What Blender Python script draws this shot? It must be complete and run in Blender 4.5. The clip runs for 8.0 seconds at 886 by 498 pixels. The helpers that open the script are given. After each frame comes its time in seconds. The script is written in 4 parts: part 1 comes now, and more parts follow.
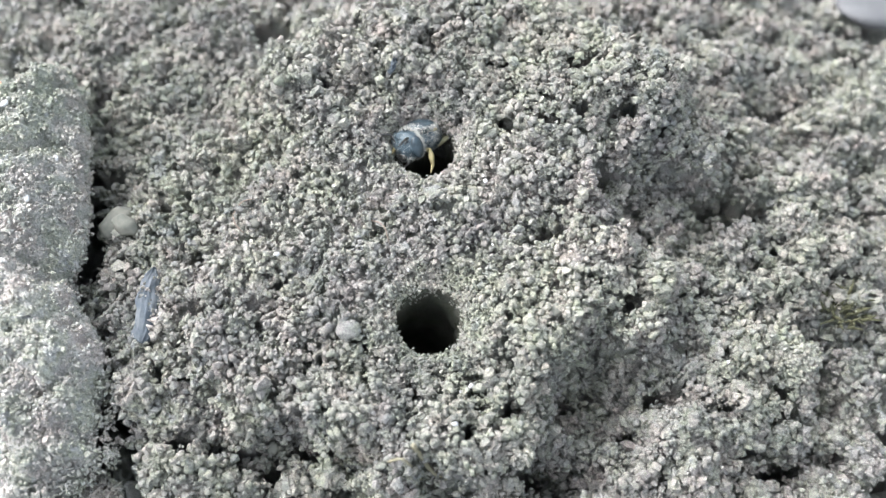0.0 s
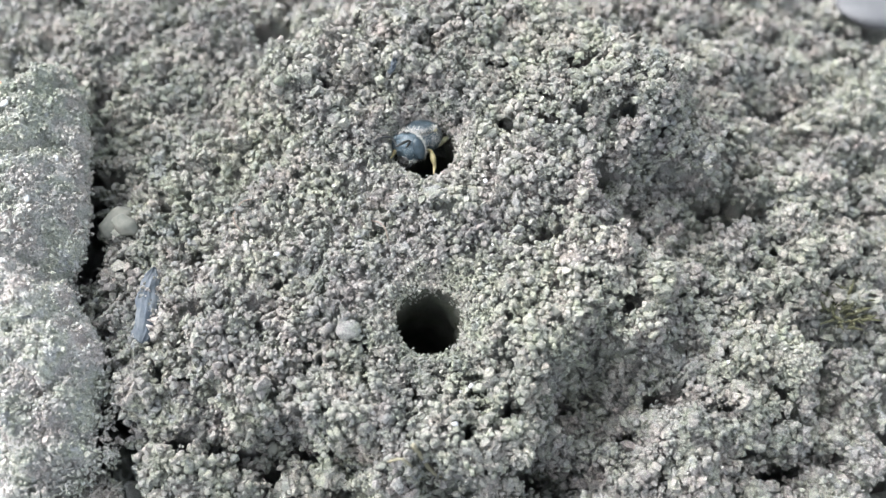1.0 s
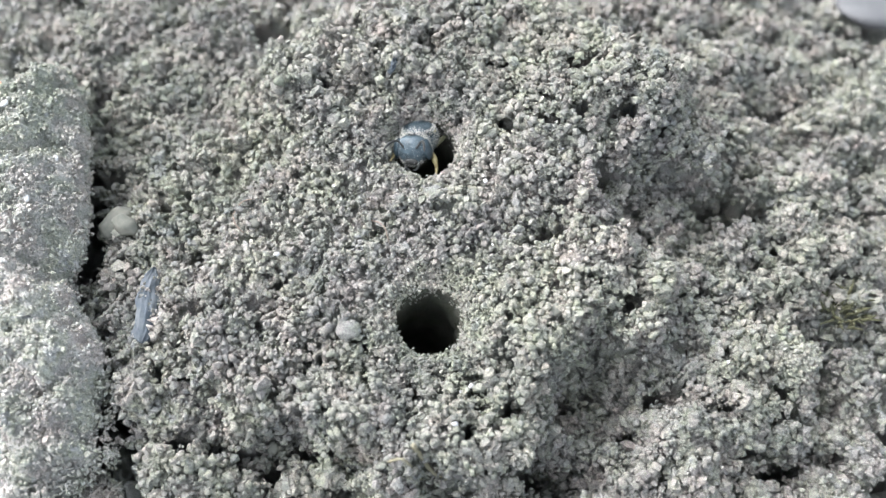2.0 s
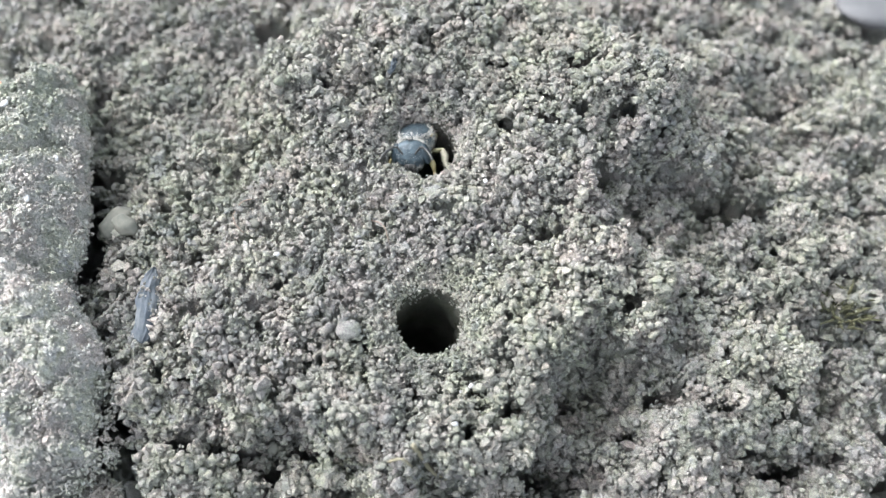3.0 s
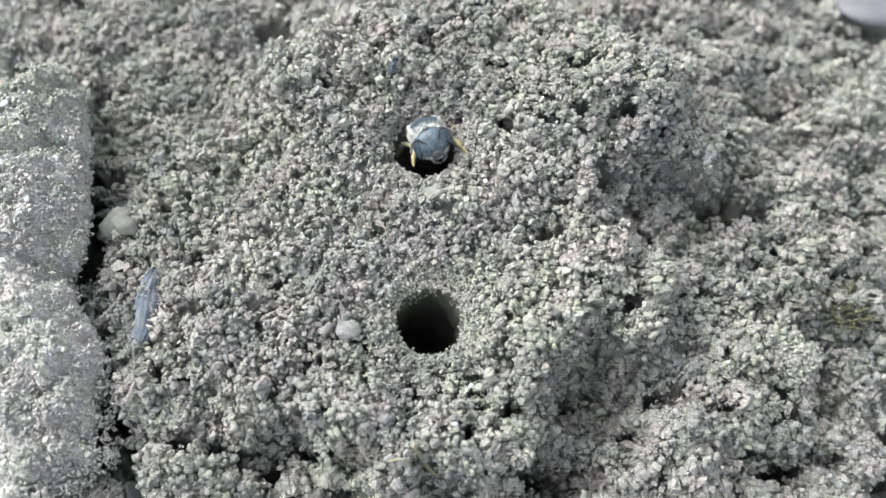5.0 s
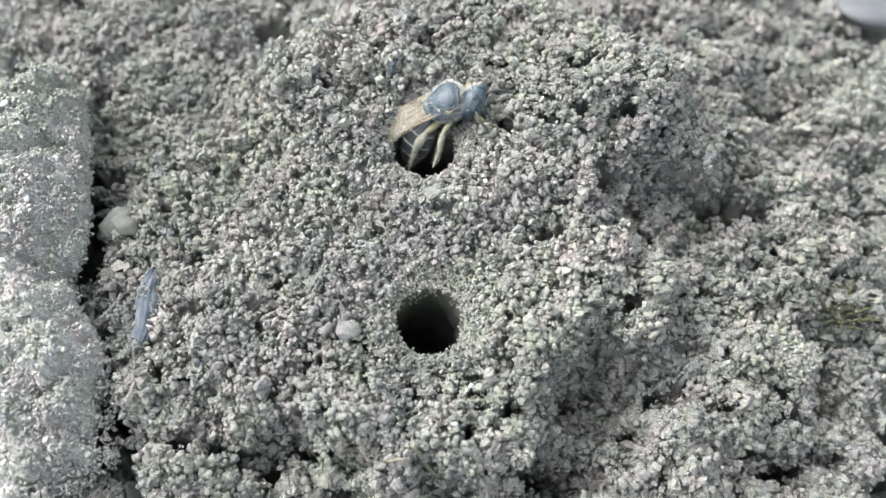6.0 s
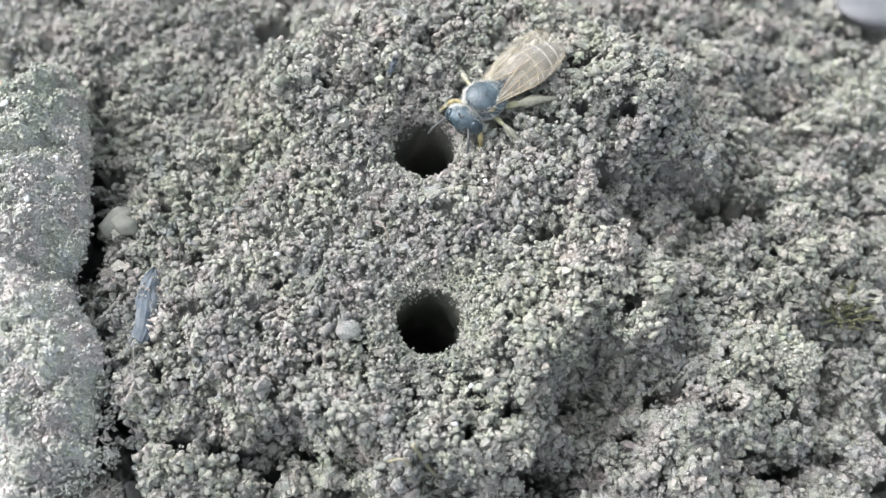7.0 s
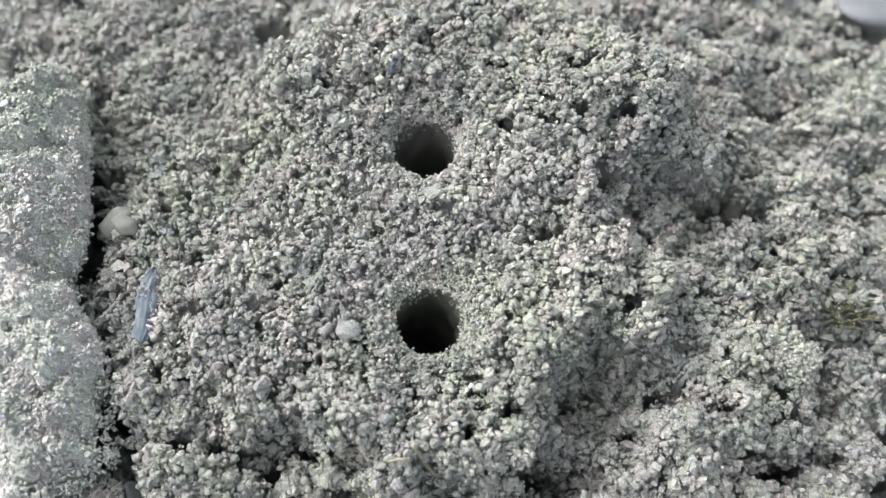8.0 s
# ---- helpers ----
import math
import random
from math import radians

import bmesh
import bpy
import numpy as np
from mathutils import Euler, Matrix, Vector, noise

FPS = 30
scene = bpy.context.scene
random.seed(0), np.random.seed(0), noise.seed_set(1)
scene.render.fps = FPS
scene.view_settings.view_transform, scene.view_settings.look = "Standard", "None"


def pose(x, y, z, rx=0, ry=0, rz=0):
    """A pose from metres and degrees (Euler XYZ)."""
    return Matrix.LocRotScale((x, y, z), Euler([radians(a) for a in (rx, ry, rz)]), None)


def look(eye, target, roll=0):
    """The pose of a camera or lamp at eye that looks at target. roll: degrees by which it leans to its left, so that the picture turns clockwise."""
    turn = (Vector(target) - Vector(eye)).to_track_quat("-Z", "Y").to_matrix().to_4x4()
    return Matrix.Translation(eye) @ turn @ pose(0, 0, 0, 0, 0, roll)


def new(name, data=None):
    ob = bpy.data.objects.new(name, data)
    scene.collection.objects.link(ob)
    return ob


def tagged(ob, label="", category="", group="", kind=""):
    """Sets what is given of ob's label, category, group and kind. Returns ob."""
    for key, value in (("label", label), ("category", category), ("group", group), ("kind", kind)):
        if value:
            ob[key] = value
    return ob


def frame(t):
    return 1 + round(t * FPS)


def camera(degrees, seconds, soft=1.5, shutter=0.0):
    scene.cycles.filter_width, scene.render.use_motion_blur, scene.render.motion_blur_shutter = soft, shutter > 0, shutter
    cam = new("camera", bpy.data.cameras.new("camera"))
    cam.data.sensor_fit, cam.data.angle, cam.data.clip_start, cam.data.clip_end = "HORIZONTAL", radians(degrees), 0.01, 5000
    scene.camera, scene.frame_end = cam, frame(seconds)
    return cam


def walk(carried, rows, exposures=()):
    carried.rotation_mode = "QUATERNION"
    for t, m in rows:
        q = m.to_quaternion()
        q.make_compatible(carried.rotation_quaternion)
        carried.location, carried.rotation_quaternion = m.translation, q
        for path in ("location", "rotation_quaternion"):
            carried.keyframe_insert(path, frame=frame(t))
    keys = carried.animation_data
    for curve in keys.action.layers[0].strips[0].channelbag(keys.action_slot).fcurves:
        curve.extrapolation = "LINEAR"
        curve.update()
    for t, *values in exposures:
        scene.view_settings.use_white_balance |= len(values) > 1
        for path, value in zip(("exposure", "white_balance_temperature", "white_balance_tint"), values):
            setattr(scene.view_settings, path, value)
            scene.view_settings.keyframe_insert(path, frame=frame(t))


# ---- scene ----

MM = 0.001
cam = camera(50, 8.0, soft=1.35, shutter=0.5)
eye = Vector((0.0, -18.755, 44.184)) * MM
# a clip-on close-up lens: shallow depth of field
cam.data.dof.use_dof = True
cam.data.dof.focus_distance = 0.0472
cam.data.dof.aperture_fstop = 40.0
view = look(eye, (0, 0, 0))
walk(cam, [(0.0, view), (8.0, view)], exposures=[(0.0, 1.76, 5750, 4.2), (3.0, 1.69, 5750, 4.2), (8.0, 1.66, 5750, 4.2)])

# ---- light: bright overcast sky, broad soft sun from the upper left ----
world = bpy.data.worlds.new("sky")
scene.world = world
world.use_nodes = True
sky = world.node_tree.nodes.new("ShaderNodeTexSky")
sky.sky_type = 'NISHITA'
sky.sun_disc = False
sky.sun_elevation = radians(45)
sky.sun_rotation = radians(-58)
sky.air_density, sky.dust_density, sky.ozone_density = 0.15, 10.0, 0.1
background = world.node_tree.nodes["Background"]
background.inputs["Strength"].default_value = 0.15
overcast = world.node_tree.nodes.new("ShaderNodeMix")
overcast.data_type = 'RGBA'
overcast.inputs[0].default_value = 0.35
overcast.inputs[7].default_value = (6.2, 6.3, 6.3, 1)
world.node_tree.links.new(sky.outputs["Color"], overcast.inputs[6])
world.node_tree.links.new(overcast.outputs[2], background.inputs["Color"])
sun_data = bpy.data.lights.new("sun", 'SUN')
sun_data.energy = 0.62
sun_data.angle = radians(65)
sun_data.color = (1.0, 0.975, 0.93)
sun = new("sun", sun_data)
sun.matrix_world = look((-0.60, 0.37, 0.70), (0, 0, 0))


# ---- materials ----
def graph(name):
    mat = bpy.data.materials.new(name)
    mat.use_nodes = True
    return mat, mat.node_tree.nodes, mat.node_tree.links, mat.node_tree.nodes["Principled BSDF"]


def noise_node(nodes, links, where, scale, detail=4.0, rough=0.55):
    n = nodes.new("ShaderNodeTexNoise")
    n.inputs["Scale"].default_value = scale
    n.inputs["Detail"].default_value = detail
    n.inputs["Roughness"].default_value = rough
    links.new(where, n.inputs["Vector"])
    return n.outputs["Fac"]


def ramp_node(nodes, links, fac, stops):
    r = nodes.new("ShaderNodeValToRGB")
    while len(r.color_ramp.elements) < len(stops):
        r.color_ramp.elements.new(0.5)
    for e, (p, c) in zip(r.color_ramp.elements, stops):
        e.position, e.color = p, (*c, 1)
    links.new(fac, r.inputs["Fac"])
    return r.outputs["Color"]


def mix_node(nodes, links, kind, fac, a, b):
    m = nodes.new("ShaderNodeMix")
    m.data_type, m.blend_type = 'RGBA', kind
    for value, socket in ((fac, m.inputs[0]), (a, m.inputs[6]), (b, m.inputs[7])):
        if isinstance(value, (int, float)):
            socket.default_value = value
        elif isinstance(value, tuple):
            socket.default_value = (*value, 1)
        else:
            links.new(value, socket)
    return m.outputs[2]


def soil_material(name, low, mid, high, island, fine):
    """Dry loam: patches of grey and beige, grain by grain brightness, fine crumb relief."""
    mat, nodes, links, bsdf = graph(name)
    where = nodes.new("ShaderNodeNewGeometry").outputs["Position"]
    patches = noise_node(nodes, links, where, 260, 3.0)
    colour = ramp_node(nodes, links, patches, [(0.36, low), (0.5, mid), (0.64, high)])
    tinge = ramp_node(nodes, links, noise_node(nodes, links, where, 75, 2.0), [(0.45, (1.0, 1.0, 1.0)), (0.65, (0.955, 0.985, 0.935))])
    colour = mix_node(nodes, links, 'MULTIPLY', 1.0, colour, tinge)
    hue = ramp_node(nodes, links, noise_node(nodes, links, where, 620, 3.0), [(0.34, (1.05, 0.98, 0.985)), (0.5, (1.0, 1.0, 1.0)), (0.6, (0.97, 1.0, 0.91)), (0.68, (0.965, 0.99, 1.03))])
    colour = mix_node(nodes, links, 'MULTIPLY', 1.0, colour, hue)
    grain = noise_node(nodes, links, where, 12000, 4.0, 0.75)
    speck = ramp_node(nodes, links, grain, [(0.38, (0.70, 0.70, 0.71)), (0.5, (1.0, 1.0, 0.99)), (0.62, (1.24, 1.235, 1.22))])
    colour = mix_node(nodes, links, 'MULTIPLY', 1.0, colour, speck)
    if island:
        if island == "island":
            value = nodes.new("ShaderNodeNewGeometry").outputs["Random Per Island"]
        else:
            value = nodes.new("ShaderNodeObjectInfo").outputs["Random"]
        each = ramp_node(nodes, links, value, [(0.0, (0.88, 0.89, 0.90)), (0.2, (0.97, 0.985, 0.91)), (0.4, (1.0, 0.985, 0.985)),
                                               (0.6, (1.04, 1.0, 0.96)), (0.8, (1.0, 1.01, 1.02)), (0.93, (1.05, 1.04, 0.98)), (1.0, (1.08, 1.07, 1.05))])
        colour = mix_node(nodes, links, 'MULTIPLY', 1.0, colour, each)
    links.new(colour, bsdf.inputs["Base Color"])
    bsdf.inputs["Roughness"].default_value = 1.0
    bsdf.inputs["Specular IOR Level"].default_value = 0.05
    bump = nodes.new("ShaderNodeBump")
    bump.inputs["Strength"].default_value = fine
    bump.inputs["Distance"].default_value = 0.00013
    relief = noise_node(nodes, links, where, 9000, 4.0, 0.7)
    links.new(relief, bump.inputs["Height"])
    links.new(bump.outputs["Normal"], bsdf.inputs["Normal"])
    return mat


def plain_material(name, dark, light, scale, rough, metal=0.0, bump=0.0, spec=0.5):
    mat, nodes, links, bsdf = graph(name)
    where = nodes.new("ShaderNodeTexCoord").outputs["Object"]
    fac = noise_node(nodes, links, where, scale, 4.0, 0.6)
    links.new(ramp_node(nodes, links, fac, [(0.32, dark), (0.68, light)]), bsdf.inputs["Base Color"])
    bsdf.inputs["Roughness"].default_value = rough
    bsdf.inputs["Metallic"].default_value = metal
    bsdf.inputs["Specular IOR Level"].default_value = spec
    if bump:
        b = nodes.new("ShaderNodeBump")
        b.inputs["Strength"].default_value = bump
        b.inputs["Distance"].default_value = 0.00005
        links.new(noise_node(nodes, links, where, scale * 4, 3.0), b.inputs["Height"])
        links.new(b.outputs["Normal"], bsdf.inputs["Normal"])
    return mat


GREYS = ((0.21, 0.209, 0.204), (0.257, 0.251, 0.239), (0.295, 0.285, 0.267))
soil = soil_material("dry_soil", *GREYS, "", 1.0)
soil_grain = soil_material("dry_soil_grains", *GREYS, "island", 0.8)
soil_piece = soil_material("dry_soil_crumb", *GREYS, "object", 0.8)
crust = soil_material("soil_crust", (0.325, 0.322, 0.308), (0.375, 0.371, 0.354), (0.41, 0.403, 0.383), "", 1.0)
crust_grain = soil_material("soil_crust_grains", (0.325, 0.322, 0.308), (0.375, 0.371, 0.354), (0.41, 0.403, 0.383), "island", 0.8)
# soil tones cut to under half: tunnel shade put into the wall colour
shaded_burrow_soil = soil_material("shaded_burrow_wall_soil", (0.085, 0.087, 0.076), (0.112, 0.111, 0.097), (0.135, 0.131, 0.116), "", 0.8)
quartz = plain_material("quartz", (0.42, 0.42, 0.43), (0.58, 0.58, 0.58), 2500, 0.25)
pale_stone = plain_material("pale_stone", (0.11, 0.112, 0.098), (0.20, 0.195, 0.165), 1100, 0.75, bump=0.4, spec=0.2)
white_stone = plain_material("white_stone", (0.10, 0.10, 0.105), (0.15, 0.15, 0.156), 300, 0.7, bump=0.3)
blue_husk = plain_material("blue_grey_husk", (0.040, 0.055, 0.075), (0.125, 0.135, 0.145), 1100, 0.75, bump=0.8)
straw = plain_material("straw", (0.16, 0.145, 0.095), (0.25, 0.23, 0.16), 2500, 0.6)
root_skin = plain_material("root_skin", (0.148, 0.111, 0.0888), (0.237, 0.185, 0.148), 3000, 0.7)
moss = plain_material("dry_moss", (0.030, 0.031, 0.014), (0.072, 0.070, 0.034), 800, 0.9, bump=0.8)
orange_scrap = plain_material("orange_scrap", (0.37, 0.148, 0.0592), (0.481, 0.237, 0.111), 1800, 0.6)
fibre_mat = plain_material("pale_fibre", (0.37, 0.37, 0.37), (0.481, 0.481, 0.459), 3000, 0.4)
cuticle = plain_material("blue_grey_cuticle", (0.017, 0.029, 0.038), (0.086, 0.116, 0.138), 3000, 0.42, metal=0.12, bump=0.9)
plate = plain_material("dark_blue_plate", (0.011, 0.019, 0.026), (0.058, 0.078, 0.092), 2400, 0.38, metal=0.12, bump=0.7)
band_mat = plain_material("hair_band", (0.24, 0.235, 0.22), (0.42, 0.41, 0.38), 5000, 0.7, bump=0.5)
dark_cuticle = plain_material("dark_cuticle", (0.0148, 0.0148, 0.0148), (0.037, 0.0355, 0.0333), 3000, 0.35)
abdomen_skin = plain_material("dark_abdomen", (0.034, 0.037, 0.039), (0.105, 0.105, 0.102), 1800, 0.3, bump=0.3)
eye_mat = plain_material("compound_eye", (0.014, 0.024, 0.032), (0.034, 0.05, 0.062), 5000, 0.3)
tan = plain_material("amber_leg", (0.15, 0.12, 0.05), (0.29, 0.245, 0.12), 2500, 0.5, bump=0.3)
pale_femur = plain_material("yellowish_leg", (0.19, 0.18, 0.10), (0.30, 0.285, 0.18), 2500, 0.55, bump=0.3)
cream = plain_material("cream_leg_hair", (0.19, 0.18, 0.135), (0.31, 0.295, 0.235), 4000, 0.8, bump=0.6)
hair_mat = plain_material("pale_hair", (0.37, 0.365, 0.335), (0.50, 0.49, 0.46), 4000, 0.6)
vein_mat = plain_material("wing_vein", (0.222, 0.178, 0.111), (0.355, 0.296, 0.2), 3000, 0.5)
wing_mat = plain_material("wing_membrane", (0.16, 0.13, 0.09), (0.31, 0.275, 0.21), 1200, 0.28)
wing_mat.node_tree.nodes["Principled BSDF"].inputs["Alpha"].default_value = 0.17


# ---- numbers for rough ground, all in millimetres ----
def chance(ix, iy, seed):
    v = np.sin(ix * 127.1 + iy * 311.7 + seed * 74.7) * 43758.5453
    return v - np.floor(v)


def value_noise(x, y, seed=0):
    ix, iy = np.floor(x), np.floor(y)
    u, v = x - ix, y - iy
    u, v = u * u * (3 - 2 * u), v * v * (3 - 2 * v)
    a, b = chance(ix, iy, seed), chance(ix + 1, iy, seed)
    c, d = chance(ix, iy + 1, seed), chance(ix + 1, iy + 1, seed)
    return (a + (b - a) * u) * (1 - v) + (c + (d - c) * u) * v - 0.5


def fractal(x, y, seed=0, octaves=4):
    total, size = 0, 1.0
    x, y = x * 0.92 + y * 0.39, y * 0.92 - x * 0.39
    for k in range(octaves):
        total = total + size * value_noise(x + 17.3 * k, y - 9.1 * k, seed + k)
        x, y, size = (x * 0.8 - y * 0.6) * 2.03, (x * 0.6 + y * 0.8) * 2.03, size * 0.5
    return total


def clump_domes(x, y, cell, seed=0):
    """Rounded domes over scattered centres: 1 on top, 0 in the gaps between."""
    gx, gy = x / cell, y / cell
    ix, iy = np.floor(gx), np.floor(gy)
    best = np.full(np.shape(gx), 9.0)
    for dx in (-1, 0, 1):
        for dy in (-1, 0, 1):
            cx = ix + dx + 0.1 + 0.8 * chance(ix + dx, iy + dy, seed)
            cy = iy + dy + 0.1 + 0.8 * chance(ix + dx, iy + dy, seed + 5)
            size = 0.75 + 0.5 * chance(ix + dx, iy + dy, seed + 9)
            best = np.minimum(best, ((gx - cx) ** 2 + (gy - cy) ** 2) / size)
    return np.sqrt(np.clip(1 - best / 0.62, 0, 1))


def smooth(v):
    v = np.clip(v, 0, 1)
    return v * v * (3 - 2 * v)


# mounds, terraces and hollows of the ground: x, y, half width, half depth, turn, height, edge softness
FORMS = [
    (-13.14, -1.85, 5.0, 10.5, 0, -1.3, 0.6),
    (-0.53, -1.80, 11.2, 9.6, 0, 0.2, 0.2),
    (0.48, 9.45, 11.0, 9.5, 0, 1.0, 0.5),
    (-0.82, -0.18, 1.9, 1.7, 0, 0.75, 1.0),
    (-6.67, 9.84, 5.0, 2.0, -4, 1.7, 0.8),
    (9.61, 8.23, 5.6, 5.0, -10, 2.5, 0.95),
    (12.93, 5.54, 2.0, 1.2, -10, 0.2, 0.6),
    (6.57, 4.11, 3.4, 2.0, 10, 1.0, 0.5),
    (18.88, 2.48, 5.0, 3.6, 0, -1.7, 0.6),
]
TERRACES = [
    (15.6, -0.28, 4.6, 3.0, 0, -2.9, 0.6),
    (15.69, -5.64, 3.7, 2.5, 0, -1.8, 0.4),
    (15.53, -10.17, 7.5, 2.2, 0, -2.3, 0.4),
    (10.06, -9.27, 2.2, 2.2, 0, -1.6, 0.6),
    (-14.67, -7.01, 1.3, 1.5, 0, -0.5, 0.7),
    (-12.63, -11.04, 4.2, 1.6, 0, -0.8, 0.6),
]
HOLLOWS = [
    (11.9, 2.3, 4.4, 2.6, 0, -4.3, 0.8),
    (8.15, 3.7, 0.9, 1.2, 0, -4.5, 0.8),
    (7.9, -7.0, 4.8, 2.8, 25, -6.4, 0.75),
    (6.5, -10.7, 2.8, 1.7, 0, -6.4, 0.8),
    (19.95, -6.23, 0.9, 2.2, 0, -5.5, 0.7),
    (17.75, -7.88, 1.6, 0.5, 0, -4.5, 0.9),
    (-6.26, -9.63, 3.6, 0.9, -8, -4.2, 0.9),
    (0.45, -11.25, 2.4, 0.8, -20, -4.8, 0.9),
    (-3.75, 8.24, 3.2, 1.3, 0, 0.2, 1.0),
    (-0.95, 5.70, 2.3, 2.3, 0, 0.1, 1.0),
]
# small black gaps between crumbs: x, y, half width, half depth, depth below the surface
GAPS = [
    (7.23, 9.48, 1.0, 0.5, 3.5), (6.92, 6.47, 0.40, 0.40, 2.5), (3.56, 6.13, 0.5, 0.30, 1.6),
    (5.51, 0.53, 0.75, 0.42, 1.8), (16.92, 1.31, 0.22, 0.6, 2.0), (15.64, 2.92, 0.6, 0.35, 2.0),
    (3.30, -8.29, 0.40, 0.50, 2.2), (-10.26, 15.37, 1.1, 0.6, 2.5), (-20.14, 10.21, 0.5, 0.7, 2.5),
    (-18.38, 5.59, 0.8, 0.4, 2.0), (-19.18, 8.62, 0.45, 0.35, 2.0), (17.25, 5.94, 0.55, 0.45, 2.0),
]
PORES = [
    (-13.89, -6.60, 0.45, 0.45, 2.5), (-13.29, -9.41, 0.9, 0.3, 2.5), (-7.99, -1.74, 0.7, 0.22, 1.2),
    (16.40, -2.90, 0.5, 0.7, 2.0), (10.90, -6.78, 0.9, 0.25, 2.0), (4.68, 15.00, 1.0, 0.4, 1.6),
    (10.96, 7.89, 0.35, 0.35, 2.2), (12.22, 6.71, 0.5, 0.35, 2.2), (18.07, 11.03, 0.5, 0.45, 2.2),
    (19.90, 13.76, 0.45, 0.5, 2.2), (7.91, 3.28, 0.45, 0.55, 2.5),
    (-8.44, 5.04, 0.25, 0.35, 1.4),
]
HOLES = [(-0.95, 5.42, 1.70), (-0.62, -3.82, 1.70)]


# the crusted slab: right edge and left edge as x, y pairs from far to near; width of the crack beside it
SLAB = [-22.25, 12.51, -20.79, 10.86, -19.38, 8.50, -18.92, 6.22, -18.40, 3.84, -18.06, 1.88, -17.87, 0.13, -18.68, -1.33,
        -17.65, -3.38, -16.55, -5.13, -15.85, -7.39, -16.2, -8.89, -15.9, -10.09, -17.2, -11.40, -18.26, -12.68]
SLAB_Y, SLAB_RIGHT = np.array(SLAB[1::2])[::-1], np.array(SLAB[0::2])[::-1]
LEFT = [-21.5, 11.40, -22.5, 10.0, -24.8, 8.4, -27.93, 6.84, -25.57, -3.93, -23.21, -5.88, -22.20, -9.69, -21.84, -11.50, -22.11, -12.76]
SLAB_LEFT_Y, SLAB_LEFT = np.array(LEFT[1::2])[::-1], np.array(LEFT[0::2])[::-1]
SLAB_TIP = 11.47
CRACK_Y, CRACK_WIDTH = (-14.0, -11.0, -9.5, -8.2, -6.8, -5.0, -3.0, -1.0, 1.0, 2.5, 5.0, 9.0), (-0.3, -0.1, 0.7, 0.7, -0.1, -0.5, -0.4, -0.3, 0.1, -0.3, -0.8, -0.9)


def slab_edges(y):
    """Left and right edge of the slab at a given y."""
    return np.interp(y, SLAB_LEFT_Y, SLAB_LEFT), np.interp(y, SLAB_Y, SLAB_RIGHT)


def level(x, y):
    """The broad shape of the ground."""
    wx = x + 0.9 * fractal(x / 2.6, y / 2.6, 11)
    wy = y + 0.9 * fractal(x / 2.6, y / 2.6, 23)
    h = -2.9 + 1.2 * fractal(x / 7.0, y / 7.0, 3)
    for cx, cy, rx, ry, turn, top, soft in FORMS + TERRACES + HOLLOWS:
        c, s = math.cos(radians(turn)), math.sin(radians(turn))
        dx, dy = wx - cx, wy - cy
        d = np.sqrt(((dx * c + dy * s) / rx) ** 2 + ((dy * c - dx * s) / ry) ** 2)
        h = h + (top - h) * smooth((1.12 - d) / soft)
    h = h - 0.25 * np.clip(x - 9.5, 0, 30) - 0.33 * np.clip(-4.5 - y, 0, 20) - 0.13 * np.clip(y - 7, 0, 20) - 0.08 * np.clip(-9 - x, 0, 20)
    left, right = slab_edges(y)
    beyond = x - right - 0.35 + 0.3 * fractal(x / 0.8, y / 0.8, 37)
    wide = np.interp(y, CRACK_Y, CRACK_WIDTH)
    crack = smooth((wide - beyond) / 0.45) * smooth((x - left + 1.2) / 0.6) * smooth((SLAB_TIP + 0.6 - y) / 0.8)
    return h + (-12.0 - h) * crack


def coarse(x, y):
    """How crumbly the ground is: fine between the burrows, loose clods around."""
    d = np.sqrt(((x + 3.8) / 9.8) ** 2 + (y / 8.0) ** 2)
    r = 0.40 + 0.72 * smooth((d - 0.35) / 0.9) + 0.42 * smooth((x - 7) / 5) + 0.40 * smooth((-6 - y) / 4)
    for cx, cy, radius in HOLES:
        r = r * (0.15 + 0.85 * smooth((np.hypot(x - cx, y - cy) - radius) / 1.6))
    return r


def clods(x, y):
    """Heaped clods of three sizes, with deep cracks between them: the relief, and how deep in a crack a spot is."""
    r = coarse(x, y)
    jx, jy = x + 0.35 * fractal(x / 0.9, y / 0.9, 81, 3), y + 0.35 * fractal(x / 0.9, y / 0.9, 83, 3)
    big, middle, little = clump_domes(jx + 1.3, jy - 0.4, 3.6, 27), clump_domes(jx, jy, 1.6, 31), clump_domes(jx + 3, jy, 0.95, 41)
    crack = smooth((0.22 + 0.16 * r - big) / 0.2) * r * r, smooth((0.33 + 0.20 * r - middle) / 0.2) * r, smooth((0.36 - little) / 0.2) * (0.2 + 0.8 * r)
    relief = 1.5 * r * r * (big - 0.65) + r * (0.85 * (middle - 0.6) + 0.7 * (little - 0.6))
    relief = relief - 1.5 * crack[0] - 2.2 * crack[1] - 1.4 * crack[2]
    return relief, np.clip(0.3 * crack[0] + crack[1] + 0.9 * crack[2], 0, 1)


def gap_depth(x, y):
    """How far the small black gaps go down at a spot."""
    total = 0 * x
    jx, jy = x + 0.3 * value_noise(x * 2.2, y * 2.2, 71), y + 0.3 * value_noise(x * 2.2, y * 2.2, 73)
    for cx, cy, rx, ry, deep in GAPS + PORES:
        d = ((jx - cx) / (rx * 1.2)) ** 2 + ((jy - cy) / (ry * 1.35)) ** 2
        total = total + 1.3 * deep * smooth((1.3 - d) / 0.6)
    return total


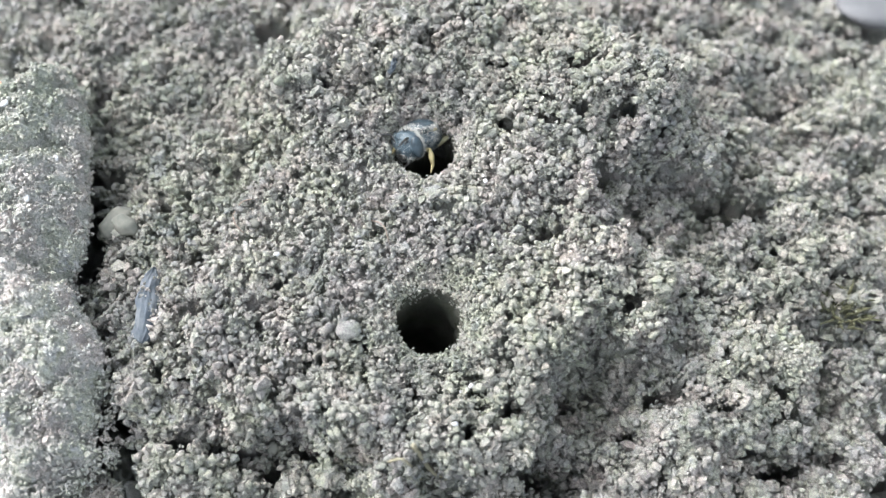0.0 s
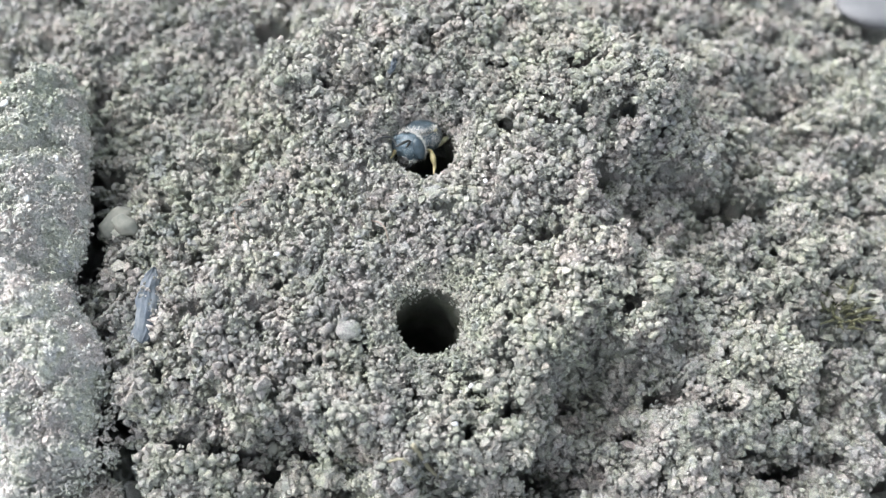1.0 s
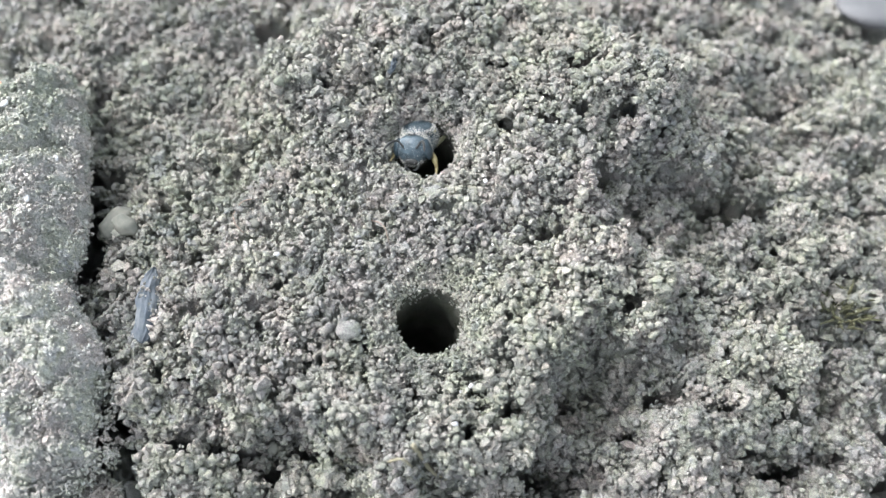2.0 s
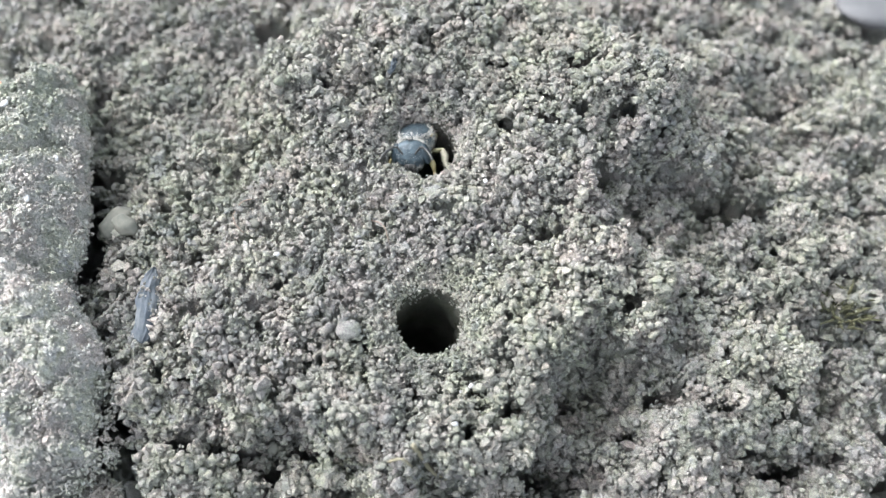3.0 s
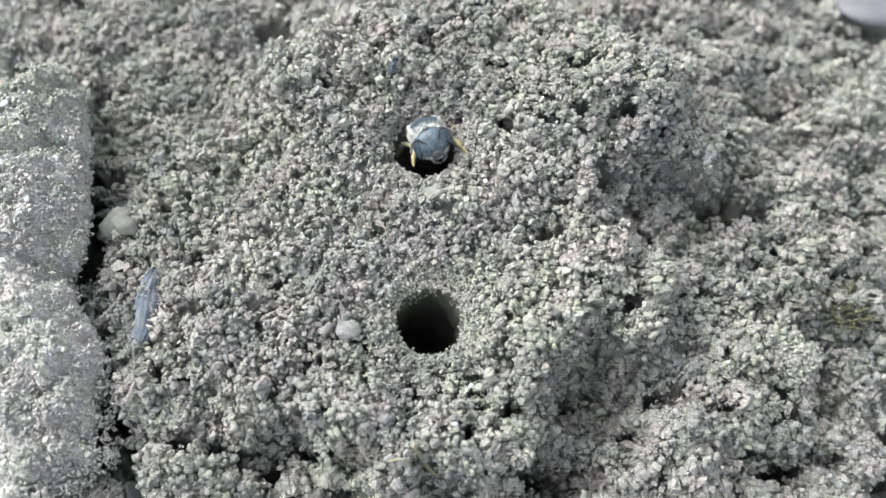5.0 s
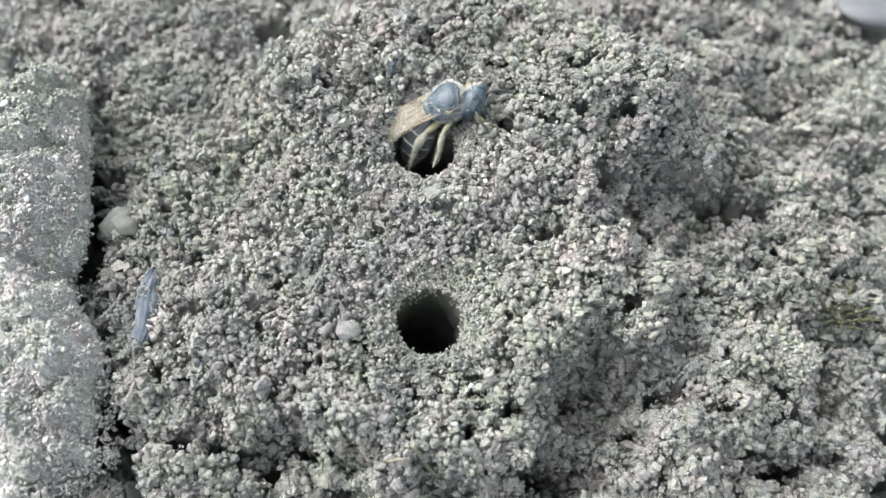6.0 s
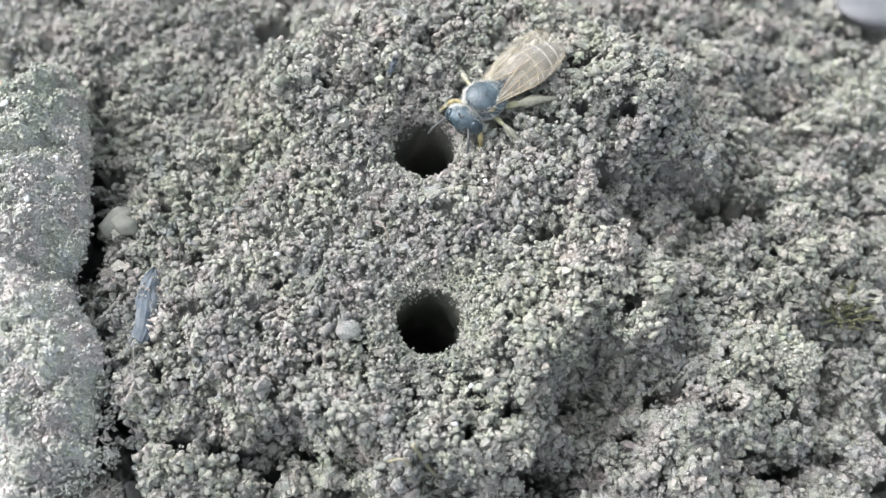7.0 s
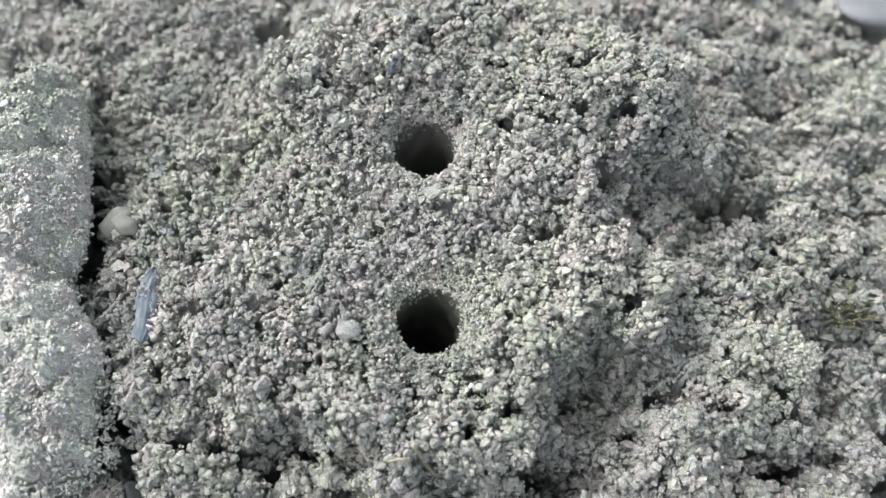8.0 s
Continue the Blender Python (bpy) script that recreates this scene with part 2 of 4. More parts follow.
def height(x, y):
    h = level(x, y)
    r = coarse(x, y)
    h = h + clods(x, y)[0]
    h = h + (0.35 + 0.65 * r) * 0.24 * clump_domes(x, y + 2, 0.42, 53) + 0.30 * fractal(x / 0.45, y / 0.45, 61, 3) * (0.3 + r) + 0.14 * clump_domes(x, y + 5, 0.25, 59)
    h = h - gap_depth(x, y)
    for cx, cy, radius in HOLES:
        d = np.hypot(x - cx, y - cy)
        h = h - 0.45 * smooth((radius + 0.9 - d) / 1.2)
    return h


def mesh_from(name, verts, faces, material, shade=True):
    """A mesh from arrays of points (millimetres) and of equal-sided faces."""
    me = bpy.data.meshes.new(name)
    verts, faces = np.asarray(verts, np.float32) * MM, np.asarray(faces, np.int32)
    n, k = faces.shape
    me.vertices.add(len(verts))
    me.vertices.foreach_set("co", verts.ravel())
    me.loops.add(n * k)
    me.loops.foreach_set("vertex_index", faces.ravel())
    me.polygons.add(n)
    me.polygons.foreach_set("loop_start", np.arange(0, n * k, k, dtype=np.int32))
    me.polygons.foreach_set("use_smooth", np.full(n, shade) if isinstance(shade, bool) else shade)
    me.update(calc_edges=True)
    me.materials.append(material)
    return me


def grid_faces(nu, nv):
    i = np.arange(nu * nv).reshape(nv, nu)
    return np.stack([i[:-1, :-1], i[:-1, 1:], i[1:, 1:], i[1:, :-1]], -1).reshape(-1, 4)


# ---- ground ----
def spread(low, high, step, far):
    """Even lines over the near stretch, then ever wider ones out to the far edge."""
    lines = list(np.arange(low, high, step))
    gap = step
    while lines[-1] < far:
        gap *= 1.3
        lines.append(lines[-1] + gap)
    gap = step
    while lines[0] > -far:
        gap *= 1.3
        lines.insert(0, lines[0] - gap)
    return np.array(lines)


def make_ground():
    gx, gy = spread(-27, 27, 0.13, 4000), spread(-15, 21, 0.13, 4000)
    x, y = np.meshgrid(gx, gy)
    x, y = x.ravel(), y.ravel()
    z = height(x, y) - 0.10 - 0.62 * smooth(coarse(x, y) / 0.45)
    far = smooth((np.maximum(np.abs(x) - 30, np.abs(y) - 24)) / 60)
    z = z * (1 - far) + far * (-5.0 + 6 * fractal(x / 90, y / 90, 77))
    faces = grid_faces(len(gx), len(gy))
    mx, my = x[faces].mean(1), y[faces].mean(1)
    keep = np.ones(len(faces), bool)
    for cx, cy, radius in HOLES:
        keep &= np.hypot(mx - cx, my - cy) > radius + 0.05
    me = mesh_from("ground", np.stack([x, y, z], -1), faces[keep], soil)
    return tagged(new("ground", me), "crumbly dry grey-brown soil mound with two burrow holes", "soil", kind="structure")


def make_burrow(parent, hole, lean, deep):
    """A smooth earthen tunnel from the flared lip down."""
    cx, cy, radius = hole
    rings, sides = 44, 72
    a = np.linspace(0, 2 * np.pi, sides, endpoint=False)
    pts = []
    for k in range(rings):
        s = k / (rings - 1)
        flare = 0.32 * (1 - smooth(s * 9))
        wob = 0.20 * fractal(np.cos(a) * 2 + s * 5, np.sin(a) * 2 + s * 4, 91, 4) + 0.05 * clump_domes(a * 4, a * 0 + s * 9, 1.0, 93)
        r = radius + 0.02 + flare - wob * (0.5 + 0.8 * smooth(s * 6))
        x, y = cx + r * np.cos(a), cy + r * np.sin(a)
        lip = height(cx + (radius + 0.35) * np.cos(a), cy + (radius + 0.35) * np.sin(a))
        drop = deep * s ** 1.3
        pts.append(np.stack([x + lean[0] * drop, y + lean[1] * drop, lip * (1 - s) + (s * -0.3) - drop - 0.05], -1))
    pts = np.array(pts).reshape(-1, 3)
    i = np.arange(rings * sides).reshape(rings, sides)
    j = np.roll(i, -1, 1)
    faces = np.stack([i[:-1], j[:-1], j[1:], i[1:]], -1).reshape(-1, 4)
    centre = len(pts)
    pts = np.vstack([pts, pts[-sides:].mean(0)])
    last = i[-1]
    cap = np.stack([last, np.roll(last, -1), np.full(sides, centre), np.full(sides, centre)], -1)
    me = bpy.data.meshes.new("burrow")
    me.from_pydata((pts * MM).tolist(), [], [tuple(f) for f in faces[:, ::-1]] + [(f[1], f[0], f[2]) for f in cap])
    me.polygons.foreach_set("use_smooth", np.full(len(me.polygons), True))
    me.materials.append(shaded_burrow_soil)
    ob = new("burrow", me)
    ob.parent = parent
    rng = np.random.default_rng(round(cx * 10) + 40)
    n = 260
    k, a = rng.integers(0, 9, n), rng.integers(0, sides, n)
    wall = pts[k * sides + a] + rng.normal(0, 0.05, (n, 3))
    ring, far = rng.uniform(0, 2 * np.pi, 1200), radius + 0.02 + 1.5 * rng.uniform(size=1200) ** 1.4
    lx, ly = cx + far * np.cos(ring), cy + far * np.sin(ring)
    lip = np.stack([lx, ly, height(lx, ly) + 0.02], -1)
    grains = new("burrow_grains", crumb_mesh("burrow_grains", np.vstack([wall, lip]), np.concatenate([rng.uniform(0.04, 0.11, n), rng.uniform(0.06, 0.17, 1200)]), soil_grain, 44, FEW, False))
    grains.parent = ob
    tagged(grains, "small soil grains lining the burrow mouth", kind="stuff")
    return tagged(ob, "smooth-walled round burrow hole in soil")


# ---- crumbs ----
def chip(n, seed, rough):
    """An angular crumb: points spread over a ball, joined by their hull, then pushed in and out."""
    rng = np.random.default_rng(seed)
    v = rng.normal(size=(n, 3))
    for _ in range(30):
        v /= np.linalg.norm(v, axis=1)[:, None]
        gap = v[:, None] - v[None]
        v = v + 0.04 * (gap / ((gap ** 2).sum(-1) + 0.02)[..., None] ** 1.5).sum(1) / n * 4
    v /= np.linalg.norm(v, axis=1)[:, None]
    bm = bmesh.new()
    for p in v:
        bm.verts.new(p)
    bmesh.ops.convex_hull(bm, input=bm.verts)
    bm.verts.index_update()
    bmesh.ops.triangulate(bm, faces=bm.faces)
    f = np.array([[p.index for p in q.verts] for q in bm.faces])
    v = np.array([p.co[:] for p in bm.verts])
    bm.free()
    out = 1 + rng.uniform(-rough, rough, len(v))
    for k in range(3):
        way = rng.normal(size=3)
        way /= np.linalg.norm(way)
        out -= 0.5 * np.maximum(0, v @ way - rng.uniform(0.35, 0.8))
    return v * out[:, None] * rng.uniform(0.72, 1.25, 3), f


def crumb(seed, lumps, corners, core):
    """A crumb: angular lumps of like size stuck together in an uneven cluster."""
    rng = np.random.default_rng(seed)
    vs, fs, spots, count = [], [], [], 0
    for k in range(lumps):
        v, f = chip(corners, seed * 31 + k, 0.42)
        way = rng.normal(size=3)
        way /= np.linalg.norm(way)
        size = rng.uniform(0.44, 0.70) if k else core
        at = way * (core + size) * rng.uniform(0.62, 0.9) if k else np.zeros(3)
        # now and then a lump sits on the one before, so that crumbs branch
        if k > 1 and rng.uniform() < 0.5:
            at = spots[-1] + way * size * 1.3
        spots.append(at)
        vs.append(v * size + at)
        fs.append(f + count)
        count += len(v)
    return np.vstack(vs), np.vstack(fs)


SHAPES = [crumb(100 + k, 5, 12, 0.66) for k in range(60)]
FEW = [crumb(200 + k, 2, 9, 0.8) for k in range(32)]
BEADS = [chip(6, 300 + k, 0.25) for k in range(16)]


def turns(n, rng):
    q = rng.normal(size=(n, 4))
    q /= np.linalg.norm(q, axis=1)[:, None]
    w, x, y, z = q.T
    return np.stack([1 - 2 * (y * y + z * z), 2 * (x * y - z * w), 2 * (x * z + y * w),
                     2 * (x * y + z * w), 1 - 2 * (x * x + z * z), 2 * (y * z - x * w),
                     2 * (x * z - y * w), 2 * (y * z + x * w), 1 - 2 * (x * x + y * y)], -1).reshape(n, 3, 3)


def crumb_mesh(name, places, sizes, material, seed, shapes=SHAPES, smooth_sides=True):
    """Many crumbs in one mesh."""
    rng = np.random.default_rng(seed)
    n = len(places)
    kind = rng.integers(0, len(shapes), n)
    shape = np.array([v for v, f in shapes])[kind]
    sides = np.array([f for v, f in shapes])[kind]
    v = np.einsum("nij,nkj->nki", turns(n, rng), shape) * sizes[:, None, None] + places[:, None, :]
    f = sides + (np.arange(n) * shape.shape[1])[:, None, None]
    rounded = np.repeat(rng.uniform(size=n) < 0.25, f.shape[1]) if smooth_sides else False
    return mesh_from(name, v.reshape(-1, 3), f.reshape(-1, 3), material, rounded)


def sow(step, extra, seed):
    """Places and radii of loose crumbs on the ground that the camera sees: an even scatter, more on slopes, few in the cracks."""
    rng = np.random.default_rng(seed)
    gx, gy = np.meshgrid(np.arange(-28, 29, step), np.arange(-14, 20, step))
    m = gx.size
    x, y = gx.ravel() + step * rng.uniform(-0.5, 0.5, m), gy.ravel() + step * rng.uniform(-0.5, 0.5, m)
    x, y = np.append(x, rng.uniform(-27, 27, extra)), np.append(y, rng.uniform(-14, 20, extra))
    loose = np.arange(m + extra) >= m
    keep = np.abs(x - 0.8) < 24.6 + 0.2 * y
    x, y, loose = x[keep], y[keep], loose[keep]
    h = height(x, y)
    sx, sy = (height(x + 0.12, y) - h) / 0.12, (height(x, y + 0.12) - h) / 0.12
    steep = np.sqrt(1 + sx * sx + sy * sy)
    crack = clods(x, y)[1]
    m = len(x)
    keep = rng.uniform(size=m) < np.where(loose, np.clip((steep - 1.3) / 2.5, 0, 1) * (1 - 0.6 * crack), 1 - 0.9 * crack * np.clip(1.3 * coarse(x, y), 0, 1))
    r = np.clip(rng.lognormal(math.log(0.25), 0.26, m) * (0.88 + 0.16 * coarse(x, y)), 0.14, 0.5)
    gap = gap_depth(x, y)
    keep &= (gap < 0.5) | (rng.uniform(size=m) < 0.5)
    keep &= (x > -14) | (h > -3.8) | (y > 9) | (x < -24)
    r = np.where(gap < 0.5, r, r * 0.6)
    for cx, cy, radius in HOLES:
        d = np.hypot(x - cx, y - cy)
        keep &= d > radius + 0.1 + r * 0.9
        r = np.where(d < radius + 1.2, r * 0.75, r)
    away = np.stack([-sx, -sy, np.ones(m)], -1) / steep[:, None]
    # some lie sunk between the others
    sunk = np.where(rng.uniform(size=m) < 0.4, -1.1, 0.0) + rng.uniform(-0.3, 0.6, m)
    places = np.stack([x, y, h], -1) + away * (r * sunk * np.clip(0.3 + 0.8 * coarse(x, y), 0, 1))[:, None]
    return places[keep], r[keep]


def beads_on(places, sizes, n, seed):
    """Tiny grains stuck to the upper sides of larger crumbs."""
    rng = np.random.default_rng(seed)
    pick = rng.choice(len(places), n, p=sizes ** 2 / (sizes ** 2).sum())
    way = rng.normal(size=(n, 3))
    way[:, 2] = np.abs(way[:, 2])
    way /= np.linalg.norm(way, axis=1)[:, None]
    r = np.clip(rng.lognormal(math.log(0.072), 0.35, n), 0.04, 0.16)
    return places[pick] + way * (sizes[pick] * rng.uniform(0.9, 1.15, n))[:, None], r


def make_crumbs(ground):
    places, sizes = sow(CRUMB_STEP, 36000, 7)
    middle = np.array([-0.83, 0.65])
    near = (np.hypot(places[:, 0] - middle[0], places[:, 1] - middle[1]) < 6.5) & (sizes > 0.15)
    picked = np.sort(np.random.default_rng(6).choice(np.flatnonzero(near), 300, replace=False))
    rest = np.ones(len(places), bool)
    rest[picked] = False
    ob = new("soil_crumbs", crumb_mesh("soil_crumbs", places[rest], sizes[rest], soil_grain, 8, SHAPES))
    ob.parent = ground
    tagged(ob, "loose dry grey soil crumbs of many sizes", kind="stuff")
    spots, radii = beads_on(places, sizes, BEAD_COUNT, 17)
    ob = new("soil_grains", crumb_mesh("soil_grains", spots, radii, soil_grain, 18, BEADS, False))
    ob.parent = ground
    tagged(ob, "tiny soil grains stuck to the crumbs", kind="stuff")
    meshes = [mesh_from("soil_crumb", v * 0.2, f, soil_piece, False) for v, f in SHAPES[:24]]
    rng = np.random.default_rng(9)
    turn = turns(len(picked), rng)
    for k, i in enumerate(picked):
        one = new("soil_crumb", meshes[k % len(meshes)])
        one.parent = ground
        one.matrix_basis = Matrix.LocRotScale(Vector(places[i]) * MM, Matrix(turn[k].tolist()).to_quaternion(), [sizes[i] / 0.2] * 3)


# ---- crusted slab beyond the crack ----
def slab_top(x, y):
    left, right = slab_edges(y + 0.3 * fractal(x / 1.2, y / 1.2, 5))
    jag = 0.30 * fractal(x / 0.8, y / 0.8, 15) + 0.45 * fractal(x / 2.4, y / 2.4, 19)
    inside = np.minimum(np.minimum(right + 0.35 - x, x - left), (SLAB_TIP - y) * 0.8) + jag
    rim = np.sqrt(np.clip(1 - (1 - np.clip(inside / 0.6, 0, 1)) ** 2, 0, 1))
    # a ridge some way in from the crack, falling off towards it
    ridge = 1.8 + 0.7 * fractal(x / 4, y / 4, 25) - 0.10 * np.clip(inside - 2.2, 0, 9)
    top = -1.0 + (ridge + 1.0) * np.clip(inside / 2.5, 0, 1) ** 0.8 + 1.1 * (clump_domes(x + 0.4 * jag, y, 2.3, 35) - 0.6) + 1.0 * fractal(x / 3.1, y / 3.1, 39) + 0.3 * (clump_domes(x + 0.6 * jag, y + 0.5, 5.5, 36) - 0.6)
    top = top - 0.17 * np.clip(2.0 - y, 0, 20)
    return np.where(inside < 0, -12.0, -12.0 + (top + 12.0) * rim), inside


def slab_relief(x, y):
    jx = x + 0.25 * fractal(x / 0.7, y / 0.7, 49)
    return 0.6 * (clump_domes(jx, y, 1.3, 44) - 0.5) + 0.42 * (clump_domes(jx, y, 0.75, 45) - 0.5) + 0.22 * clump_domes(jx, y, 0.34, 46) + 0.16 * clump_domes(jx, y, 0.21, 48) + 0.35 * fractal(x / 0.9, y / 0.9, 47)


def make_slab():
    gx, gy = np.arange(-29.5, -15.0, 0.075), np.arange(-14.5, 12.0, 0.075)
    x, y = np.meshgrid(gx, gy)
    x, y = x.ravel(), y.ravel()
    z, inside = slab_top(x, y)
    z = z + np.where(inside > 0, slab_relief(x, y), 0)
    faces = grid_faces(len(gx), len(gy))
    keep = inside[faces].max(1) > -0.02
    used = np.unique(faces[keep])
    index = np.full(len(x), -1)
    index[used] = np.arange(len(used))
    # the foot of the slab is undercut
    x, y = x - 0.6 * np.clip(-0.6 - z, 0, 9) * (x > -22), y
    me = mesh_from("soil_slab", np.stack([x, y, z], -1)[used], index[faces[keep]], crust)
    slab = tagged(new("soil_slab", me), "pale crusted slab of dried soil beside a dark crack", "soil slab")
    rng = np.random.default_rng(51)
    n = 26000
    sx, sy = rng.uniform(-25, -15.5, n), rng.uniform(-14, 11.5, n)
    sz, inside = slab_top(sx, sy)
    sz = sz + slab_relief(sx, sy)
    r = np.clip(rng.lognormal(math.log(0.105), 0.38, n), 0.05, 0.28)
    keep = (inside > 0.36) & ((inside < 0.7) | (rng.uniform(size=n) < 0.5))
    places = np.stack([sx, sy, sz + 0.1 + r * rng.uniform(-0.5, 0.4, n)], -1)
    # the flank above the crack is crumbly too
    fx, fy = rng.uniform(-20, -14.5, 60000), rng.uniform(-14, 9, 60000)
    top, inside = slab_top(fx, fy)
    flank = np.flatnonzero((inside > 0.34) & (inside < 0.55) & (fx > slab_edges(fy)[1] - 1.5))[:700]
    fx, fy, fz = fx[flank], fy[flank], top[flank] - np.abs(rng.normal(0, 0.25, len(flank)))
    wall = np.stack([fx - 0.6 * np.clip(-0.6 - fz, 0, 9), fy, fz], -1)
    places, r = np.vstack([places[keep], wall]), np.append(r[keep], rng.uniform(0.10, 0.24, len(flank)))
    ob = new("crust_crumbs", crumb_mesh("crust_crumbs", places, r, crust_grain, 52, FEW))
    ob.parent = slab
    tagged(ob, "fine pale crumbs stuck to the crust", kind="stuff")
    return slab


CRUMB_STEP, BEAD_COUNT = 0.39, 64000
ground = make_ground()
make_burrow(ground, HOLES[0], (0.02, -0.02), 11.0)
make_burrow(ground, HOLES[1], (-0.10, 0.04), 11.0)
make_slab()
make_crumbs(ground)


# ---- shapes of the living and small things (millimetres) ----
def part(name, me, parent, label=""):
    """One mesh under a thing or under a part."""
    ob = new(name, me)
    ob.parent = parent
    return tagged(ob, label)


def blob_mesh(name, radii, material, centre=(0, 0, 0), shape=None, rings=18, sides=28, turn=None):
    """A closed rounded body; shape(x, y, z) may reshape the unit ball before it is scaled."""
    a = np.linspace(0, np.pi, rings)[:, None]
    b = np.linspace(0, 2 * np.pi, sides, endpoint=False)[None]
    x, y, z = np.cos(a) + 0 * b, np.sin(a) * np.cos(b), np.sin(a) * np.sin(b)
    if shape:
        x, y, z = shape(x, y, z)
    v = np.stack([x * radii[0], y * radii[1], z * radii[2]], -1).reshape(-1, 3)
    if turn:
        v = v @ np.array(Euler([radians(t) for t in turn]).to_matrix()).T
    v = v + np.array(centre)
    i = np.arange(rings * sides).reshape(rings, sides)
    j = np.roll(i, -1, 1)
    return mesh_from(name, v, np.stack([i[:-1], i[1:], j[1:], j[:-1]], -1).reshape(-1, 4), material)


def tube_data(points, radii, sides=7):
    """Points and faces of a tapered tube with closed ends along a line of points."""
    points = np.array(points, float)
    ahead = np.gradient(points, axis=0)
    ahead /= np.linalg.norm(ahead, axis=1)[:, None] + 1e-9
    side = np.cross(ahead, (0.21, 0.33, 0.92))
    side /= np.linalg.norm(side, axis=1)[:, None]
    other = np.cross(ahead, side)
    a = np.linspace(0, 2 * np.pi, sides, endpoint=False)
    r = np.array(radii, float)[:, None, None]
    v = points[:, None] + r * (np.cos(a)[None, :, None] * side[:, None] + np.sin(a)[None, :, None] * other[:, None])
    ends = [points[:1] - ahead[:1] * radii[0] * 0.5, points[-1:] + ahead[-1:] * radii[-1] * 0.5]
    n = len(points)
    v = np.vstack([v.reshape(-1, 3), *ends])
    i = np.arange(n * sides).reshape(n, sides)
    j = np.roll(i, -1, 1)
    f = np.stack([i[:-1], j[:-1], j[1:], i[1:]], -1).reshape(-1, 4)
    f = np.vstack([f[:, [0, 1, 2]], f[:, [0, 2, 3]]])
    first = np.stack([np.full(sides, n * sides), j[0], i[0]], -1)
    last = np.stack([np.full(sides, n * sides + 1), i[-1], j[-1]], -1)
    return v, np.vstack([f, first, last])


def curve_through(points, steps=6):
    """A smooth line through a few points."""
    points = [Vector(p) for p in points]
    ext = [points[0] * 2 - points[1], *points, points[-1] * 2 - points[-2]]
    out = []
    for k in range(1, len(ext) - 2):
        p0, p1, p2, p3 = ext[k - 1:k + 3]
        for s in range(steps):
            t = s / steps
            out.append(0.5 * ((2 * p1) + (p2 - p0) * t + (2 * p0 - 5 * p1 + 4 * p2 - p3) * t * t + (3 * p1 - p0 - 3 * p2 + p3) * t ** 3))
    out.append(points[-1])
    return [tuple(p) for p in out]


def tube_mesh(name, points, radii, material, steps=6, sides=8):
    line = curve_through(points, steps)
    r = np.interp(np.linspace(0, 1, len(line)), np.linspace(0, 1, len(radii)), radii)
    v, f = tube_data(line, r, sides)
    return mesh_from(name, v, f, material)


def hair_mesh(name, roots, ways, lengths, thick, material):
    """Fine tapered hairs, three-sided."""
    vs, fs = [], []
    for k, (root, way, length) in enumerate(zip(roots, ways, lengths)):
        way = Vector(way).normalized()
        side = way.orthogonal().normalized() * thick
        other = way.cross(side)
        root = Vector(root)
        vs += [root + side, root - side * 0.5 + other * 0.87, root - side * 0.5 - other * 0.87, root + way * length]
        fs += [(4 * k, 4 * k + 1, 4 * k + 3), (4 * k + 1, 4 * k + 2, 4 * k + 3), (4 * k + 2, 4 * k, 4 * k + 3)]
    return mesh_from(name, [tuple(v) for v in vs], fs, material)


def fuzz(name, centre, radii, n, where, length, seed, thick=0.011, sweep=(0, 0, 0), material=None):
    """Hairs over the stretch of an ellipsoid that where(direction) allows."""
    rng = np.random.default_rng(seed)
    roots, ways, lengths = [], [], []
    while len(roots) < n:
        d = rng.normal(size=3)
        d /= np.linalg.norm(d)
        if where(d):
            roots.append(np.array(centre) + d * np.array(radii) * 0.97)
            ways.append(d / np.array(radii) + rng.normal(0, 0.35, 3) + np.array(sweep))
            lengths.append(length * rng.uniform(0.6, 1.3))
    return hair_mesh(name, roots, ways, lengths, thick, material or hair_mat)


# ---- the bee ----
BEE_SIZE = 1.09


